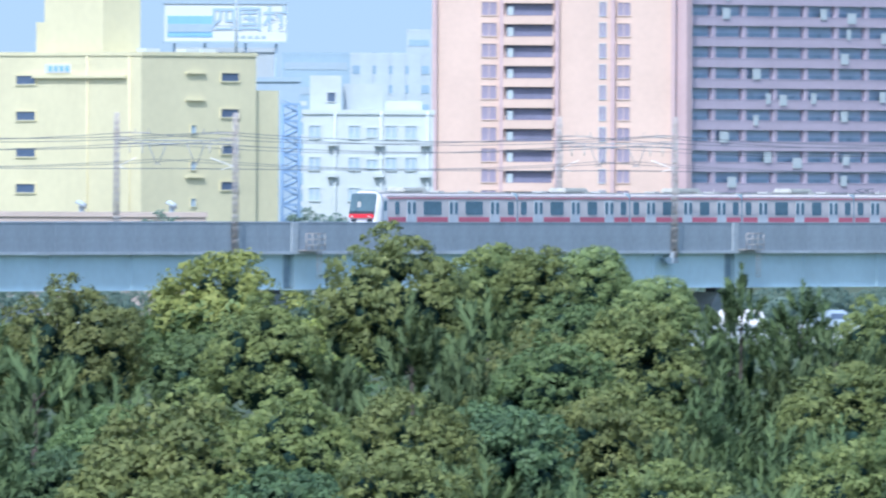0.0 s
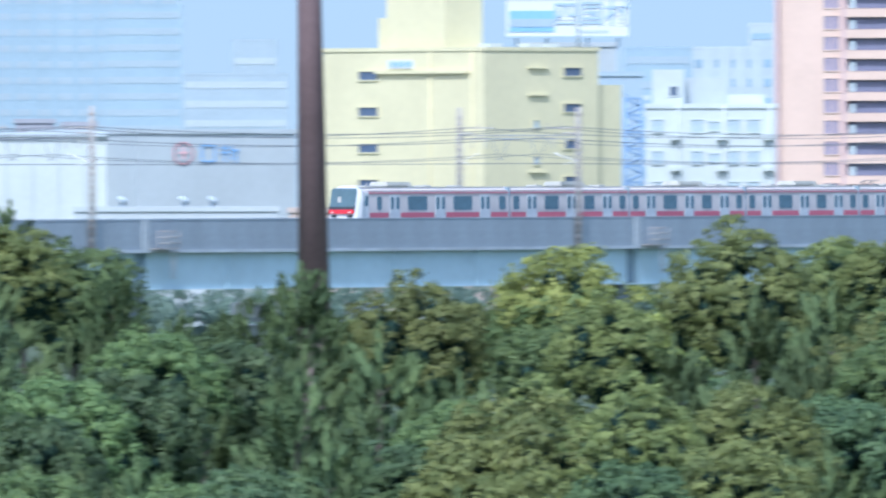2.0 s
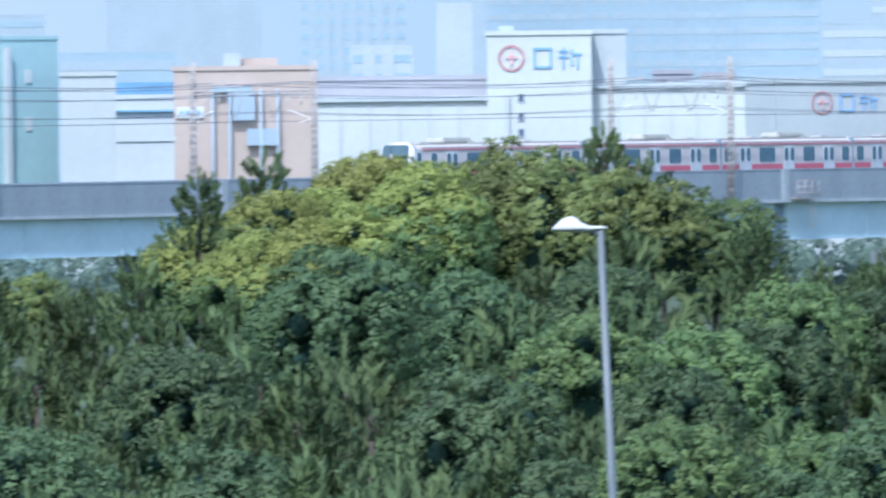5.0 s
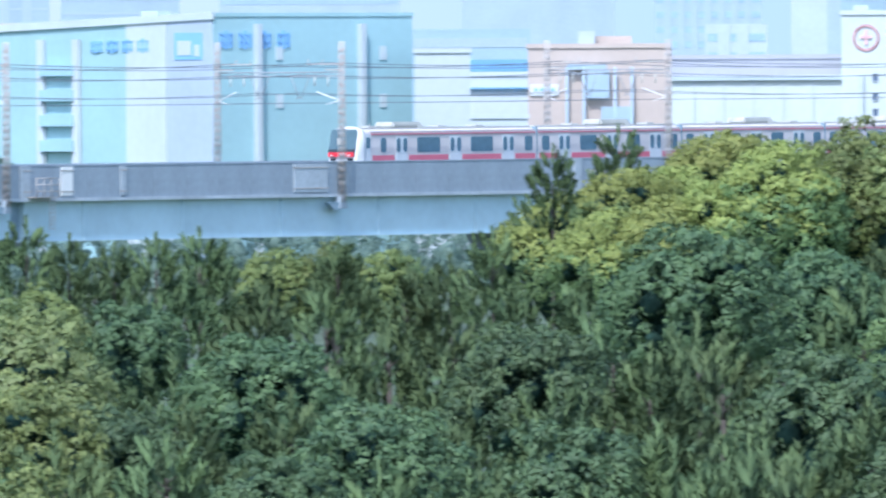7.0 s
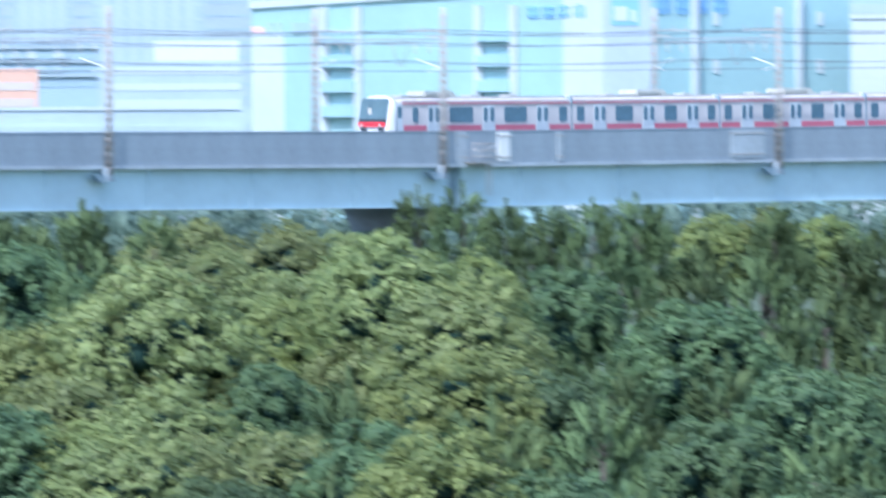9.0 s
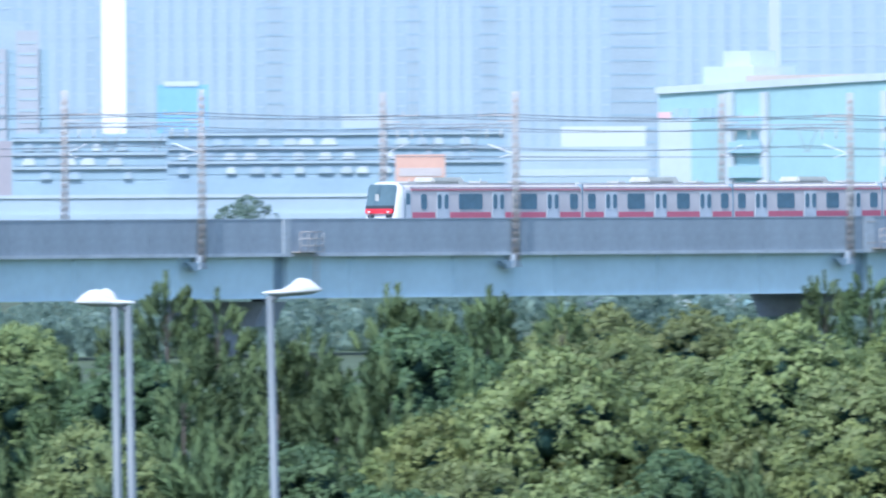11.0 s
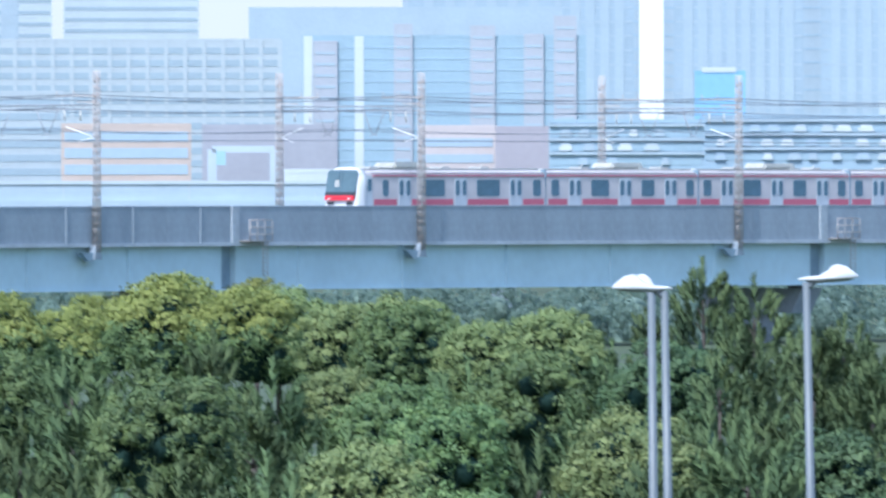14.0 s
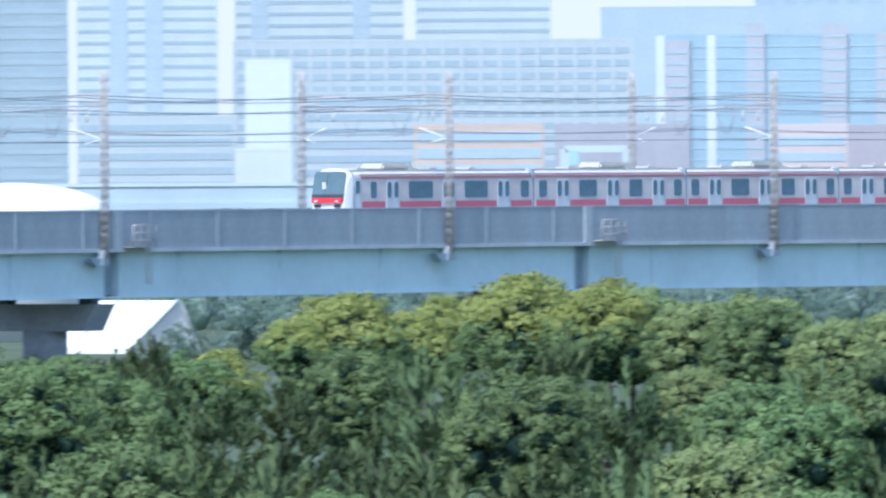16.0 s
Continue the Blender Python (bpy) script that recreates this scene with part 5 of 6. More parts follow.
def factory():
    d = 1900
    k = d / F
    ob, w, h = house("factory_hall", -1973, -1658, -176, d, "white_wall", "long low white factory hall with a light roof edge", 30, category="factory")
    part("roof_trim", boxes((-w / 2, w / 2, -0.4, 0, h - 0.35, h + 0.1)), M["haze_white"], ob)
    ribs(ob, w, h - 0.4, [-w / 2 + w * i / 6 for i in range(1, 6)], 0.25, "cool_white", 0.12)
    ob, w, h = house("factory_block", -1659, -1474, -290, d - 0.5, "white_wall", "white factory head block with a red round mark", 14, category="factory")
    logo_letters(ob, (-1615 + 1566) * k, rise(-244, d), 48 * k)
    for v in (-174, -140, -112):
        window(ob, (-1599 + 1566) * k, rise(v, d), 9 * k, 13 * k, "cool_white", "pane_dark", 1)
    part("ladder", boxes(((-1630 + 1566) * k, (-1620 + 1566) * k, -0.4, 0, rise(-100, d), rise(-180, d))), M["cool_white"], ob)
    bm = boxes((-4.1, -2.6, 3, 5, h, h + 0.7))
    part("roof_cabin", bm, M["haze_white"], ob)
    # the white block's side: its shade is painted as grey
    ob, w, h = house("factory_block", -1474, -1413, -291, d + 3, "grey_wall", "side of the factory head block, painted grey as shade", 10, category="factory")
    ob, w, h = house("factory_hall", -1474, -1149, -194, d + 2, "white_wall", "low white factory hall beside the head block", 28, category="factory")
    part("roof_trim", boxes((-w / 2, w / 2, -0.4, 0, h - 0.3, h + 0.1)), M["haze_white"], ob)
    ribs(ob, w, h - 0.4, [-w / 2 + w * i / 7 for i in range(1, 7)], 0.25, "cool_white", 0.12)
    # this right-facing hall also has its shade put into a grey wall
    ob, w, h = house("factory_hall", -1149, -868, -199, d - 1, "grey_wall", "blue-grey factory hall, painted as shaded, with a hazed round mark", 26, yaw=25, category="factory")
    logo_letters(ob, (-1067 + 1008) * k * 1.1, rise(-159, d), 42 * k)
    for x, wd, v in ((-1740, 110, -212), (-1860, 120, -205), (-1330, 70, -218), (-1250, 60, -213)):
        o, w, h = house("rooftop_plant", x - wd / 2, x + wd / 2, v, d + 40, "brown_roof", "dull brown rooftop plant house", 12)
    # small rounded vents along the low roof in front
    for u in (-1215 + 40, -1125 + 60, -1015, -640, -480):
        p = bearing(u, 1709 if u < -890 else 1694)
        vt = thing("roof_ventilator", Matrix.Translation((p.x, p.y, 0)), "white mushroom roof ventilator on a low shed", "ventilator", "shed ventilators")
        z = rise(-70, 1700)
        bm = bmesh.new()
        rod(bm, (0, 0, z - 2.2), (0, 0, z + 0.2), 0.25, n=10)
        rod(bm, (-0.1, 0, z + 0.2), (0.1, 0, z + 0.55), 0.62, 0.4, n=10)
        part("cowl", bm, M["haze_white"], vt)
    o, w, h = house("low_shed", -1260, -900, -62, 1705, "grey_wall", "low grey shed beside the viaduct", 12)
    o, w, h = house("low_shed", -880, -420, -60, 1690, "peach_wall", "low dull shed in front of the yellow block", 8)


def peach_plant():
    d = 1850
    k = d / F
    ob, w, h = house("plant_building", -2214, -1962, -234, d, "peach_wall", "peach-coloured plant building with blue steel stairs", 18)
    c = -2088
    part("sign_board", boxes(((-2210 - c) * k, (-2160 - c) * k, -0.2, 0, -10 * k, 10 * k)), M["sign_white"], ob, "white sign board", (0, 0, rise(-155, d)))
    for x in (-2200, -2190, -2180, -2170):
        part("lettering_bar", boxes(((x - 3 - c) * k, (x + 3 - c) * k, -0.25, -0.2, -2 * k, 3 * k)), M["sign_blue"], ob, at=(0, 0, rise(-155, d)))
    for x0, x1, a, b in ((-2145, -2075, -200, -190), (-2110, -2070, -190, -140), (-2085, -2030, -125, -95)):
        part("steel_landing", boxes(((x0 - c) * k, (x1 - c) * k, -0.8, 0, rise(b, d), rise(a, d))), M["slate"], ob, "blue-grey steel stair landing")
    for x in (-2145, -2115, -2060, -2030):
        bm = bmesh.new()
        rod(bm, ((x - c) * k, -0.75, 0), ((x - c) * k, -0.75, rise(-195, d)), 0.14, n=6)
        part("stair_post", bm, M["slate"], ob)
    part("roof_cabin", boxes(((-2125 - c) * k, (-2095 - c) * k, 2, 4, h, h + 1.4)), M["haze_white"], ob)
    part("roof_cabin", boxes(((-2095 - c) * k, (-2030 - c) * k, 4, 8, h, h + 0.9)), M["peach_wall"], ob)
    ob, w, h = house("factory_hall", -1964, -1660, -213, d + 60, "brown_roof", "brown-roofed hall behind the white factory", 20, category="factory")
    ob, w, h = house("low_shed", -2330, -2214, -110, d - 20, "cool_white", "white low shed with pipes", 12)
    ob, w, h = house("blue_roof_shed", -2330, -2200, -185, d + 40, "cool_white", "shed with a bright blue sloping roof", 16)
    bm = bmesh.new()
    vs = [bm.verts.new(p) for p in ((-w / 2 - 0.5, -0.5, h - 1.6), (w / 2 + 0.5, -0.5, h - 1.6), (w / 2 + 0.5, 8, h + 1.4), (-w / 2 - 0.5, 8, h + 1.4))]
    bm.faces.new(vs)
    bmesh.ops.solidify(bm, geom=bm.faces[:], thickness=0.25)
    part("roof", bm, M["blue_sheet"], ob, "bright blue sheet roof")


def cyan_warehouse():
    d = 1750
    k = d / F
    q = 36
    ob, lx, ly, h = corner_house("distribution_warehouse", -2770, -3497, -2416, -288, d, q, "cyan_metal", "huge pale cyan distribution warehouse with white corner panels", "warehouse")
    sx = k / math.cos(radians(q))
    sy = ly / (3497 - 2770)
    fall = 0.215 * (h - EYE_Z) / ly
    for o in ob.children:
        for vert in o.data.vertices:
            if vert.co.z > h - 0.1:
                vert.co.z -= fall * vert.co.y

    def left_panel(nm, u0, u1, z0, z1, mat, out=0.08, label=""):
        return part(nm, boxes((-out, 0, (-2770 - u1) * sy, (-2770 - u0) * sy, z0, z1 - (fall * (-2770 - 0.5 * (u0 + u1)) * sy if u1 - u0 < 200 else 0))), M[mat], ob, label)

    left_panel("corner_panel", -2852, -2771, 0.1, h - 0.05, "corner_blue", 0.08, "pale blue-white corner panel")
    left_panel("white_panel", -2925, -2853, 0.1, h - 0.05, "panel_white", 0.09, "bright white wall panel")
    left_panel("white_panel", -3496, -3436, 0.1, h - 2.5, "panel_white", 0.09, "bright white wall panel")
    tr = left_panel("roof_trim", -3500, -2768, h - 0.25, h + 0.45, "panel_white", 0.25)
    for vert in tr.data.vertices:
        vert.co.z -= fall * vert.co.y
    # box mark and lettering bars
    left_panel("box_mark", -2838, -2788, rise(-212, d), rise(-262, d), "sign_blue", 0.14, "blue box-shaped mark")
    left_panel("box_mark_face", -2832, -2808, rise(-220, d), rise(-248, d), "cool_white", 0.18)
    left_panel("box_mark_face", -2802, -2793, rise(-218, d), rise(-240, d), "panel_white", 0.18)
    for i in range(4):
        for a, b, c0, c1 in ((-10, 10, -247, -251), (-10, 10, -233, -237), (-10, -6, -227, -253), (5, 9, -227, -253), (-3, 2, -225, -257)):
            u = -2978 + i * 28
            left_panel("lettering_bar", u + a, u + b, rise(c0, d), rise(c1, d), "sign_blue", 0.13)
            x = 22 + i * 34
            part("lettering_bar", boxes(((x + a * 1.1) * sx, (x + b * 1.1) * sx, -0.12, 0, rise(c0 - 6, d), rise(c1 - 6, d))), M["sign_blue"], ob)
    left_panel("sign_mark", -3496, -3474, rise(-215, d), rise(-238, d), "sign_red_haze", 0.13, "small red mark")
    for u in (-3462, -3445, -3415, -3400, -3385):
        left_panel("lettering_bar", u - 6, u + 6, rise(-222, d), rise(-234, d), "sign_navy_haze", 0.13)
    # outside stair towers on both faces
    for u in (-3327, -3043):
        for e in (-32, 32):
            bm = boxes((-0.5, -0.1, (-2770 - u - e) * sy - 0.5, (-2770 - u - e) * sy + 0.5, 0, rise(-250, d)))
            part("stair_column", bm, M["cool_white"], ob)
        for v in (-205, -160, -115, -70):
            part("stair_balcony", boxes((-0.7, -0.1, (-2770 - u - 30) * sy, (-2770 - u + 30) * sy, rise(v + 20, d), rise(v, d))), M["cyan_shade"], ob, "blue-grey stair balcony")
    for x in (75, 260):
        part("stair_column", boxes(((x - 4) * sx, (x + 4) * sx, -0.7, 0, 0, rise(-275, d))), M["grey_wall"], ob)
        for v in (-235, -150):
            part("loading_door", boxes(((x + 35) * sx, (x + 47) * sx, -0.1, 0, rise(v + 24, d), rise(v, d))), M["panel_white"], ob)
    part("roof_cabin", boxes((3, 8, ly * 0.82, ly * 0.95, h - 4, h + 0.5)), M["panel_white"], ob)
    part("roof_cabin", boxes((4, 7, ly * 0.85, ly * 0.92, h + 0.5, h + 2)), M["panel_white"], ob)
    part("roof_strip", boxes((2, 6, ly * 0.5, ly * 0.82, h - 3, h - 0.4)), M["peach_wall"], ob)
    part("roof_cabin", boxes((3, 4.5, ly * 0.2, ly * 0.24, h - 1, h + 0.6)), M["panel_white"], ob)
    ob, w, h = house("warehouse_annexe", -2414, -2316, -227, d - 10, "grey_wall", "pale grey warehouse annexe", 20)


def car_park(u0, u1, v, d, label, levels=3, cars=True):
    k = d / F
    ob, w, h = house("car_park", u0, u1, v, d, "haze_blue", label, 30, category="car park")
    for j in range(levels):
        z = h - 0.5 - j * 25 * k
        part("deck_edge", boxes((-w / 2, w / 2, -0.40, -0.30, z - 0.25, z + 0.1)), M["haze_grey"], ob, "pale deck edge")
        part("deck_slab", boxes((-w / 2, w / 2, -0.30, 0, z - 0.25, z - 0.15)), M["grey_wall"], ob)
        # flat strip on the wall, coloured as the shade of an open level
        part("open_storey", boxes((-w / 2 + 0.2, w / 2 - 0.2, -0.06, 0, z - 22 * k, z - 0.7)), M["haze_slab_blue"], ob)
        if cars:
            cr = random.Random(j + int(u0))
            x = -w / 2 + 2
            while x < w / 2 - 4:
                if cr.random() < 0.85:
                    wide = cr.uniform(0.8, 1.7)
                    bm = boxes((-0.6 * wide, 0.6 * wide, -0.28, 0, 0, 0.5), (-0.42 * wide, 0.48 * wide, -0.26, -0.05, 0.5, 0.85))
                    part("parked_car", bm, M[cr.choice(("tower_white", "tower_white", "haze_white", "slate", "haze_grey"))], ob, "car parked behind the deck edge", (x, -0.1, z - 21 * k))
                x += cr.uniform(2.0, 3.6)
    return ob


def expressway():
    """A low road deck that runs behind the railway."""
    d0 = 1480
    ob = thing("expressway_deck", Matrix.Translation(bearing(-4700, d0)) @ pose(0, 0, 0, 0, 0, turn(-4700)), "pale elevated road deck with a low wall", "road", kind="structure")
    k = d0 / F
    for x in range(-16, 11):
        part("deck_wall", boxes((x * 5.0, x * 5.0 + 4.98, 0, 0.3, rise(-38, d0), rise(-66, d0))), M["haze_grey"], ob)
    part("coping", boxes((-81, 54, -0.12, 0.4, rise(-66, d0), rise(-72, d0))), M["haze_white"], ob)
    part("deck_slab", boxes((-81, 54, -0.3, 14, rise(-38, d0) - 0.5, rise(-38, d0))), M["haze_grey"], ob)
    for x in range(-75, 54, 25):
        part("road_pier", boxes((x - 1, x + 1, 5, 8, 0, rise(-38, d0) - 0.5)), M["grey_wall"], ob)


def far_block(u0, u1, v, d, wall, label, pitch=0, band=0, mat="pane_far_haze", yaw=0, count=40, top=2.0, cols=(), colmat="haze_white", colw=2.0, base=0.0):
    ob, w, h = house("distant_tower", u0, u1, v, d, wall, label, 30, yaw, base=base, group="distant towers", out=0.02)
    if pitch:
        floors(ob, w, h, pitch, band, mat, count, top)
    if cols:
        ribs(ob, w, h, [-w / 2 + c * w for c in cols], colw, colmat, 0.15)
    return ob


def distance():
    far_block(-1660, -1075, -700, 4200, "haze_blue", "wide hazy blue office tower with pale window bands", 3.6, 1.5, "haze_grey", 0, 50, 2, [i / 16 for i in range(1, 16)], "haze_blue", 1.2)
    far_block(-1690, -1660, -520, 4150, "haze_grey", "pale end of a distant office tower")
    far_block(-1990, -1800, -620, 4000, "haze_grey", "pale distant tower with fine balconies", 3.2, 1.4, "pane_far_haze", 0, 45, 2, [i / 8 for i in range(1, 8)], "haze_grey", 1.5)
    far_block(-1900, -1790, -268, 3000, "haze_white", "white distant apartment block", 3.0, 1.3, "pane_far_haze", 0, 12, 2, (0.3, 0.6))
    far_block(-1748, -1684, -341, 3200, "haze_white", "slim white distant tower")
    far_block(-1206, -1069, -421, 3900, "haze_blue", "hazy blue distant office block", 3.4, 1.4, "haze_grey", 0, 20, 2)
    far_block(-1068, -880, -300, 3300, "haze_grey", "pale distant low blocks", 3.4, 1.2, "haze_white", 0, 10, 2)
    far_block(-980, -900, -360, 3500, "haze_grey", "pale distant slab block", 3.2, 1.2, "haze_white", 0, 10, 4)
    far_block(-286, -166, -345, 3000, "haze_blue", "hazy blue distant hall", 4, 1.2, "haze_grey", 0, 6)
    far_block(-166, -22, -345, 2900, "haze_white", "white distant apartment block with small windows", 3.0, 1.3, "pane_haze", 0, 12, 2.5, (0.2, 0.4, 0.6, 0.8))
    far_block(-66, -22, -387, 2950, "haze_white", "white rooftop of a distant block", 3.0, 1.0, "pane_far_haze", 0, 4)
    far_block(-2420, -2210, -262, 2900, "haze_blue", "hazy blue distant shed", 5, 1.5, "haze_grey", 0, 4)
    far_block(-2330, -2060, -400, 4300, "haze_grey", "pale distant tower in haze")
    far_block(-2760, -2440, -330, 4300, "haze_grey", "pale distant blocks on the horizon", 4, 1.5, "haze_blue", 0, 8)
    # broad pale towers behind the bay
    for u0, u1, v, wl, c in ((-3040, -2830, -360, "haze_mist", 0), (-3260, -3060, -420, "haze_mist", 5), (-3480, -3280, -700, "haze_mist", 7), (-3760, -3560, -900, "haze_mist", 8), (-3900, -3790, -900, "haze_mist", 5),
                             (-4140, -3920, -900, "haze_mist", 8), (-4400, -4170, -900, "haze_mist", 9), (-4600, -4470, -900, "haze_mist", 5), (-4870, -4610, -900, "haze_mist", 7)):
        far_block(u0, u1, v, 4300, wl, "very tall pale blue residential tower in the haze", 3.3, 0.5, "haze_grey", 0, 48, 2, [i / c for i in range(1, c)] if c else (), "haze_grey", 2.2)
    # one added block closes the bright gaps between the towers with haze colour
    far_block(-4880, -3470, -900, 4500, "haze_grey", "broad pale block added behind the towers in haze colour", 3.3, 0.5, "haze_blue", 0, 40)
    far_block(-4461, -4418, -900, 4050, "tent_white", "bright white slim tower")
    far_block(-4363, -4273, -264, 2500, "blue_sheet", "bright blue building with a white cap", 5, 0.5, "sign_blue", 0, 4, 6)
    far_block(-4350, -4290, -270, 2499.9, "tower_white", "white cap on a bright blue building", base=rise(-263, 2499))
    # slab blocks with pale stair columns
    far_block(-5057, -4555, -328, 3300, "haze_slab_blue", "long hazy apartment slab with pale stair columns", 2.0, 0.35, "haze_blue", 0, 24, 2, (0.02, 0.20), "tower_white", 1.6)
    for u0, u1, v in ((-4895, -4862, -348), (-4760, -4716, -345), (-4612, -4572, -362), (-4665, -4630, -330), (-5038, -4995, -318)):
        far_block(u0, u1, v, 3299.5, "haze_rose", "pinkish stair tower of the long slab", 2.0, 0.5, "haze_grey", 0, 20, 2)
    far_block(-5152, -4597, -378, 3900, "haze_grey", "pale roofscape beyond the slab")
    far_block(-5800, -5097, -322, 3200, "haze_slab", "long office slab with a grid of pale frames", 2.15, 1.1, "haze_slab_pane", 0, 16, 1.9, [i / 21 for i in range(22)], "haze_slab", 0.7)
    far_block(-5480, -5240, -440, 4200, "haze_white", "white office tower with blue bands", 2.5, 0.8, "haze_slab_pane", 0, 22, 3)
    far_block(-5800, -5500, -700, 4200, "haze_white", "white office tower with blue bands", 2.6, 0.8, "haze_slab_pane", 0, 26, 3, (0.15, 0.75), "haze_grey", 4)
    far_block(-6080, -5830, -700, 4100, "haze_white", "white office tower with blue bands", 2.6, 0.8, "haze_slab_pane", 0, 26, 3, (0.3, 0.55), "haze_grey", 4)
    far_block(-6420, -6095, -700, 3500, "haze_tower", "dim blue-grey distant tower", 2.4, 0.9, "haze_slab_pane", 0, 36, 3, (0.3, 0.6), "haze_tower")
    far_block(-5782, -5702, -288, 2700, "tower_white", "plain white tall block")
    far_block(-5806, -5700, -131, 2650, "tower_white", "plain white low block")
    far_block(-6080, -5800, -190, 2600, "haze_slab", "pale multi-storey building with blue bands", 2.0, 1.0, "haze_slab_pane", 0, 8, 1.6)
    far_block(-5690, -5480, -230, 2700, "haze_slab", "pale multi-storey building with blue bands", 2.0, 1.0, "haze_slab_pane", 0, 10, 1.6)
    far_block(-5484, -5254, -172, 2300, "peach_wall", "terraced building with orange floor bands", 2.03, 1.25, "slate", 0, 6, 1.5)
    far_block(-5235, -4995, -170, 2350, "brown_roof", "dull brown low building")
    far_block(-4851, -4714, -168, 2200, "haze_peach", "low building with a peach roof band", 1.9, 1.0, "slate", 0, 4, 1.9)
    far_block(-4716, -4621, -166, 2190, "brown_wall", "plain dull brown low building with a peach roof edge")
    far_block(-5090, -4870, -90, 2150, "cool_white", "low white works buildings", 2.2, 0.9, "pane_haze", 0, 2)
    car_park(-4620, -4346, -178, 2300, "pale multi-storey car park with parked cars")
    car_park(-4346, -3749, -186, 2350, "hazy blue multi-storey car park", 3, True)
    far_block(-3740, -3490, -150, 2200, "haze_grey", "pale long sheds with white roof lines", 1.9, 0.8, "haze_white", 0, 5, 1)
    far_block(-3649, -3499, -186, 2500, "tower_white", "white low building behind the sheds")
    far_block(-3942, -3854, -138, 2280, "orange_paint", "small orange building before the car park", 2, 1.0, "haze_peach", 0, 2)
    far_block(-4036, -3946, -210, 2600, "haze_white", "white rooftop vehicle ramp")
    expressway()
    # gantry sign over the road
    d = 1500
    gx = bearing(-5165, d)
    g = thing("road_gantry", Matrix.Translation(gx) @ pose(0, 0, 0, 0, 0, turn(-5165)), "white road gantry with a small green sign", "gantry")
    k = d / F
    for x in (-52, 58):
        part("post", boxes(((x - 8) * k, (x + 8) * k, 0, 0.5, 0, rise(-128, d))), M["haze_white"], g)
    part("beam", boxes((-52 * k, 58 * k, 0, 0.5, rise(-122, d), rise(-134, d))), M["haze_white"], g)
    part("sign", boxes((-45 * k, -28 * k, -0.1, 0, rise(-100, d), rise(-125, d))), M["cyan_metal"], g, "small green sign")


def service_roads():
    """Raised service road behind the viaduct, with parked vans."""
    vr = random.Random(3)
    for u0, u1 in ((300, 1000), (-1000, -640)):
        um, d = 0.5 * (u0 + u1), 1570
        w = (u1 - u0) / F * d
        m = Matrix.Translation(bearing(um, d)) @ pose(0, 0, 0, 0, 0, turn(um))
        road = thing("service_road", m, "raised grey service road with a white guard rail", "road", kind="structure")
        part("embankment", boxes((-w / 2, w / 2, 0, 14, 0, 1.2)), M["grey_wall"], road)
        part("guard_rail", boxes((-w / 2, w / 2, -0.1, 0, 1.5, 1.85)), M["haze_white"], road)
        for x in np.arange(-w / 2 + 0.5, w / 2, 3.0):
            part("rail_post", boxes((float(x) - 0.06, float(x) + 0.06, -0.1, 0, 1.0, 1.5)), M["haze_white"], road)
        x = -w / 2 + 3
        while x < w / 2 - 4:
            van = thing("parked_van", m @ Matrix.Translation((x, 3.0, 1.2)), "white delivery van parked on the service road", "van", "parked vans")
            bm = bmesh.new()
            box(bm, -2.2, 2.2, -0.85, 0.85, 0.3, 1.9)
            for v in bm.verts:
                if v.co.x > 2 and v.co.z > 1:
                    v.co.x = 1.3
            bmesh.ops.bevel(bm, geom=bm.edges[:], offset=0.12, segments=2, affect="EDGES")
            part("body", bm, M[vr.choice(("tent_white", "cool_white", "slate"))], van)
            part("side_window", boxes((0.1, 1.2, -0.88, -0.84, 1.15, 1.6)), M["pane_dark"], van)
            for e in (-1.4, 1.4):
                bm = bmesh.new()
                rod(bm, (e, -0.9, 0.33), (e, -0.65, 0.33), 0.33, n=12)
                part("wheel", bm, M["black"], van)
            x += vr.uniform(5.5, 10)


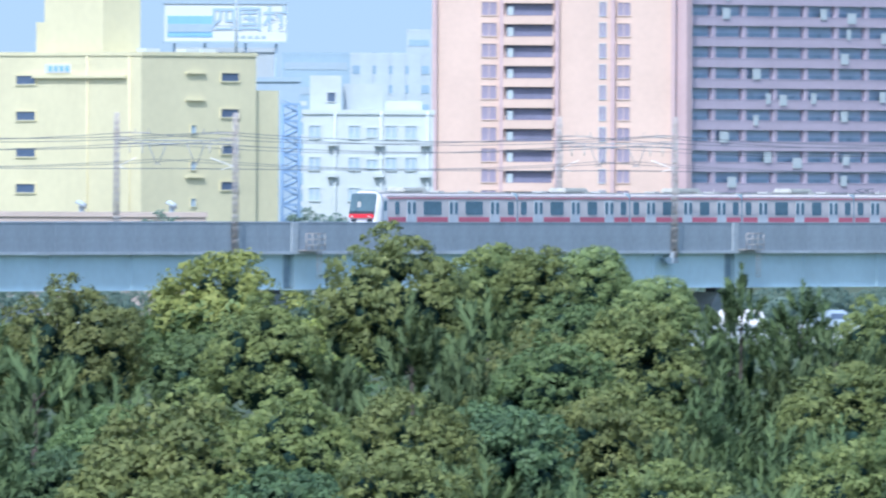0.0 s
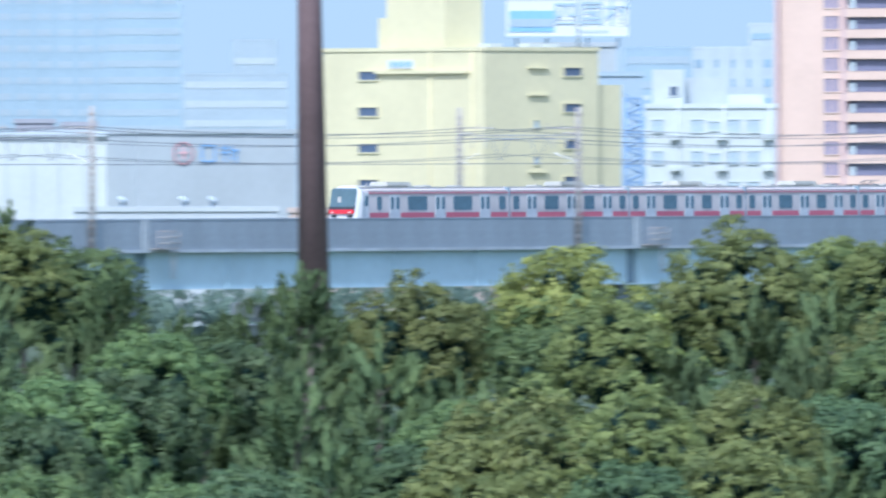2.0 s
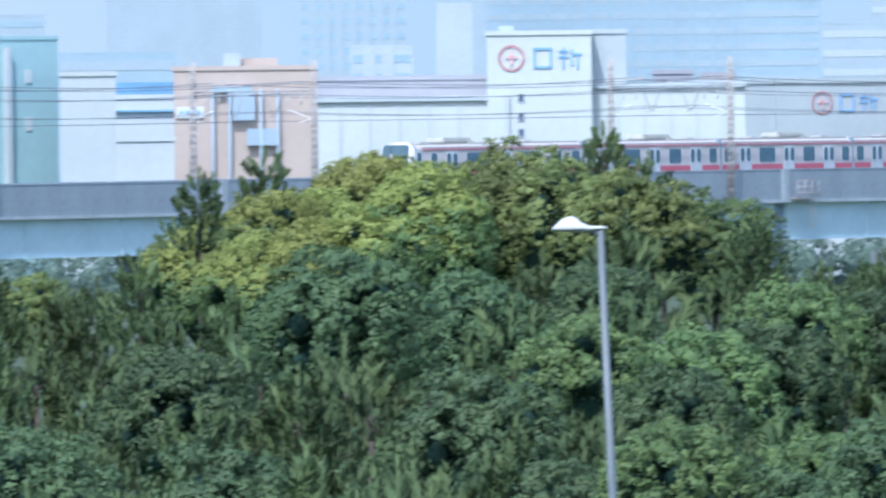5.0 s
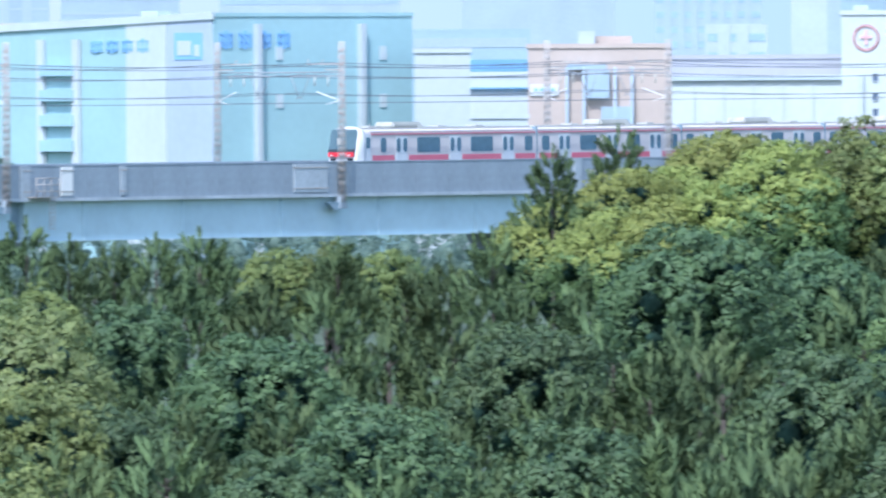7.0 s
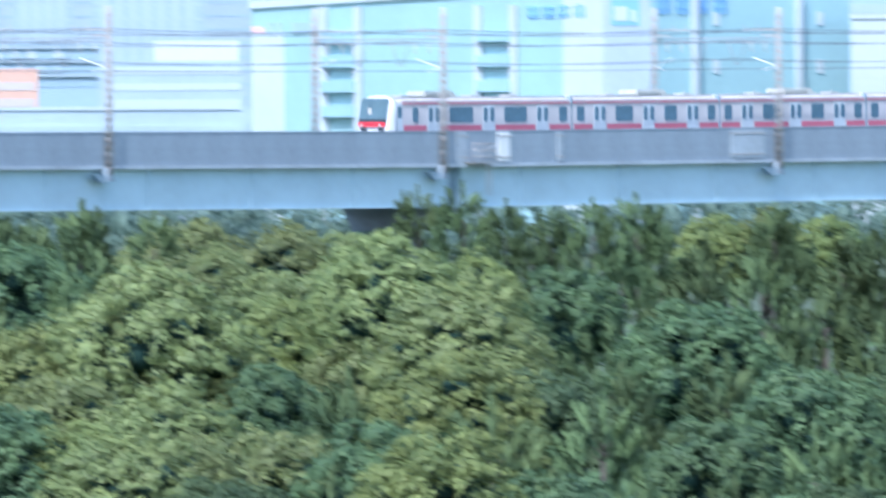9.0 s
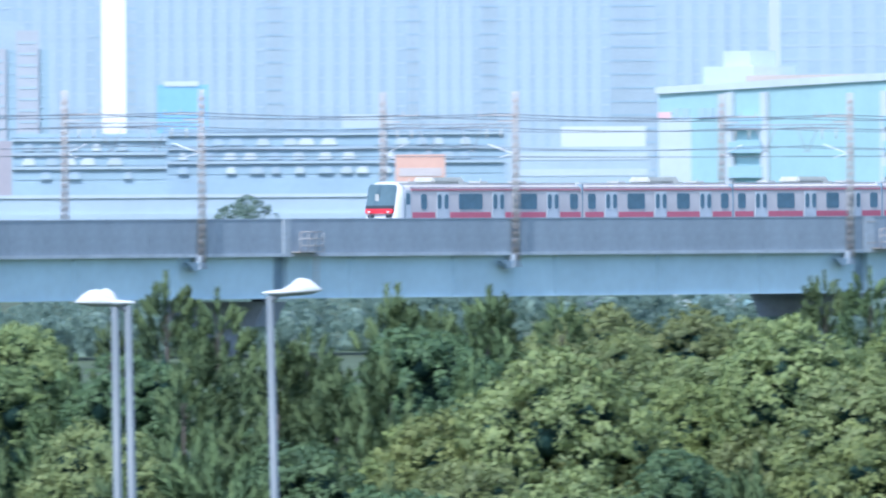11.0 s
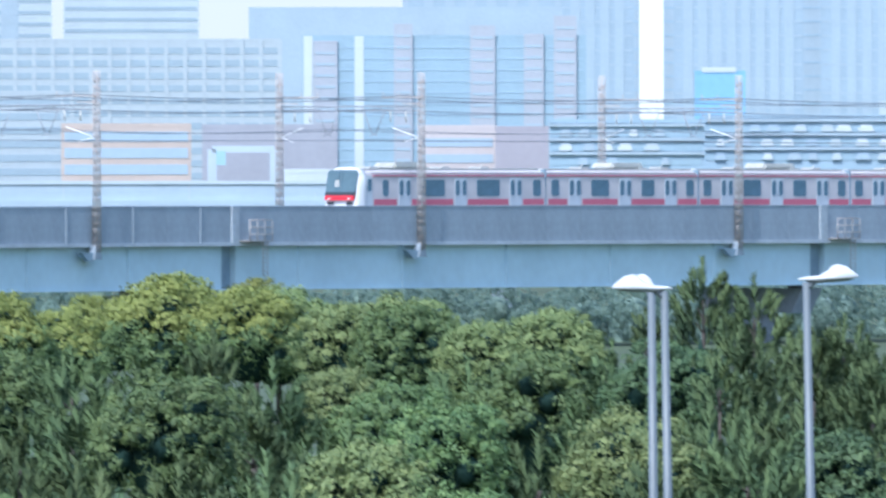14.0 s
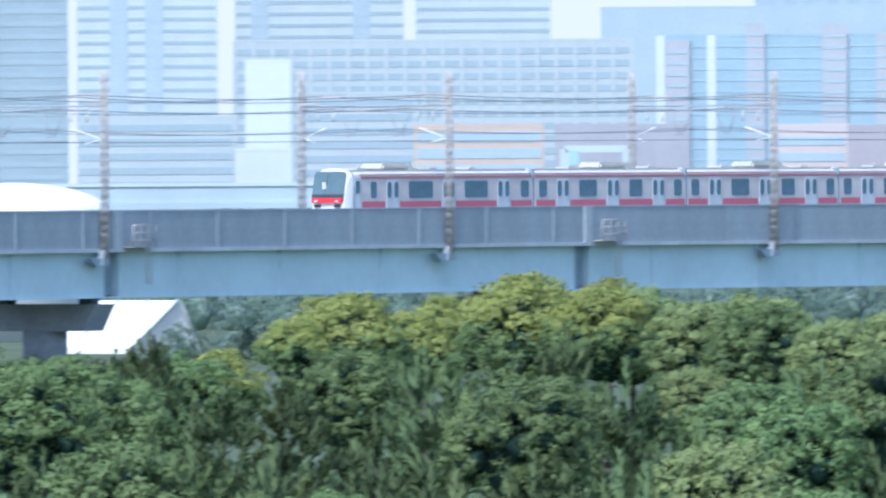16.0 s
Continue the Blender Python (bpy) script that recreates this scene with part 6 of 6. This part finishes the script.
def tents():
    d = 1310
    p = bearing(-5925, d)
    ob = thing("marquee", Matrix.Translation(p) @ pose(0, 0, 0, 0, 0, turn(-5925) + 50), "white pitched marquee behind the viaduct", "tent")
    bm = bmesh.new()
    z1 = rise(136, d) - 0.6
    w, ax = 3.9, 1.3
    vs = [bm.verts.new(q) for q in ((-w, 0, 0.4), (w, 0, 0.4), (ax, 0, z1 + 0.6), (-w, 8, 0.4), (w, 8, 0.4), (ax, 8, z1 + 0.6), (-w, 0, 0), (w, 0, 0), (w, 8, 0), (-w, 8, 0))]
    for f in ((0, 1, 2), (3, 5, 4), (1, 4, 5, 2), (0, 2, 5, 3), (0, 6, 7, 1), (1, 7, 8, 4), (3, 4, 8, 9), (0, 3, 9, 6)):
        bm.faces.new([vs[i] for i in f])
    part("canvas", bm, M["tent_white"], ob)
    for y in (-0.05, 2.7, 5.4):
        bm = bmesh.new()
        rod(bm, (ax, y, z1 + 0.62), (-w, y, 0.42), 0.11, n=6)
        if y < 0:
            rod(bm, (ax, y, z1 + 0.62), (w, y, 0.42), 0.11, n=6)
        part("frame_tube", bm, M["grey_wall"], ob)
    d = 1400
    p = bearing(-6200, d)
    ob = thing("dome_roof", Matrix.Translation(p), "white shallow dome roof behind the viaduct", "dome")
    bm = bmesh.new()
    bmesh.ops.create_uvsphere(bm, u_segments=32, v_segments=16, radius=1)
    for v in bm.verts:
        v.co = Vector((v.co.x * 7.5, v.co.y * 7.5, rise(-20, d) + max(v.co.z, -0.2) * 2.3))
    for f in bm.faces:
        f.smooth = True
    part("dome", bm, M["tent_white"], ob)
    bm = bmesh.new()
    rod(bm, (0, 0, 0), (0, 0, rise(-20, d)), 7.3, n=32)
    part("drum", bm, M["cool_white"], ob)


def far_trees():
    """A belt of low woods behind the viaduct with haze put into its colour, too many crowns to count, and a few single
    trees on the deck's far side.
    """
    wr = random.Random(8)
    kinds = []
    for crown, _, _ in KINDS["far"]:
        me = crown
        co, no = np.zeros(len(me.vertices) * 3), np.zeros(len(me.loops) * 3)
        me.vertices.foreach_get("co", co)
        me.corner_normals.foreach_get("vector", no)
        corner = np.zeros(len(me.loops), int)
        me.loops.foreach_get("vertex_index", corner)
        vn = np.zeros((len(me.vertices), 3))
        vn[corner] = no.reshape(-1, 3)
        kinds.append((co.reshape(-1, 3), vn, [tuple(p.vertices) for p in me.polygons], [p.material_index for p in me.polygons]))
    V, N, Fc, index, count = [], [], [], [], 0
    u, k = -6700.0, 0
    while u < 1100:
        for back, low, high in ((wr.uniform(40, 110), 3.6, 5.0), (wr.uniform(20, 36), 1.8, 3.0)):
            if -6400 < u < -5900:
                continue
            d = F / depth_scale(u) + back
            p, r, a = bearing(u + wr.uniform(-15, 15), d), wr.uniform(1.8, 2.9), wr.uniform(-0.8, 0.8)
            co, vn, fs, mi = kinds[k % len(kinds)]
            turned = np.array(((math.cos(a), -math.sin(a), 0), (math.sin(a), math.cos(a), 0), (0, 0, 1)))
            V.append(co @ turned.T * r + np.array((p.x, p.y, wr.uniform(low, high))))
            N.append(vn @ turned.T)
            Fc += [tuple(i + count for i in f) for f in fs]
            index += mi
            count += len(co)
            k += 1
        u += wr.uniform(40, 75)
    me = mesh_from("far_woods", np.concatenate(V), Fc, [M["leaf_far_haze"], M["inner_far_haze"]], index, np.concatenate(N))
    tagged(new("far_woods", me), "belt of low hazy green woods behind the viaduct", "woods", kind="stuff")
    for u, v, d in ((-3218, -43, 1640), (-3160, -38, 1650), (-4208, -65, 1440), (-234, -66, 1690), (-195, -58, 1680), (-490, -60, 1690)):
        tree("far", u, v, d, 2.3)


yellow_block()
outside_stair()
billboard()
white_office()
apartment_tower()
factory()
peach_plant()
cyan_warehouse()
distance()
tents()
service_roads()
far_trees()
motions()
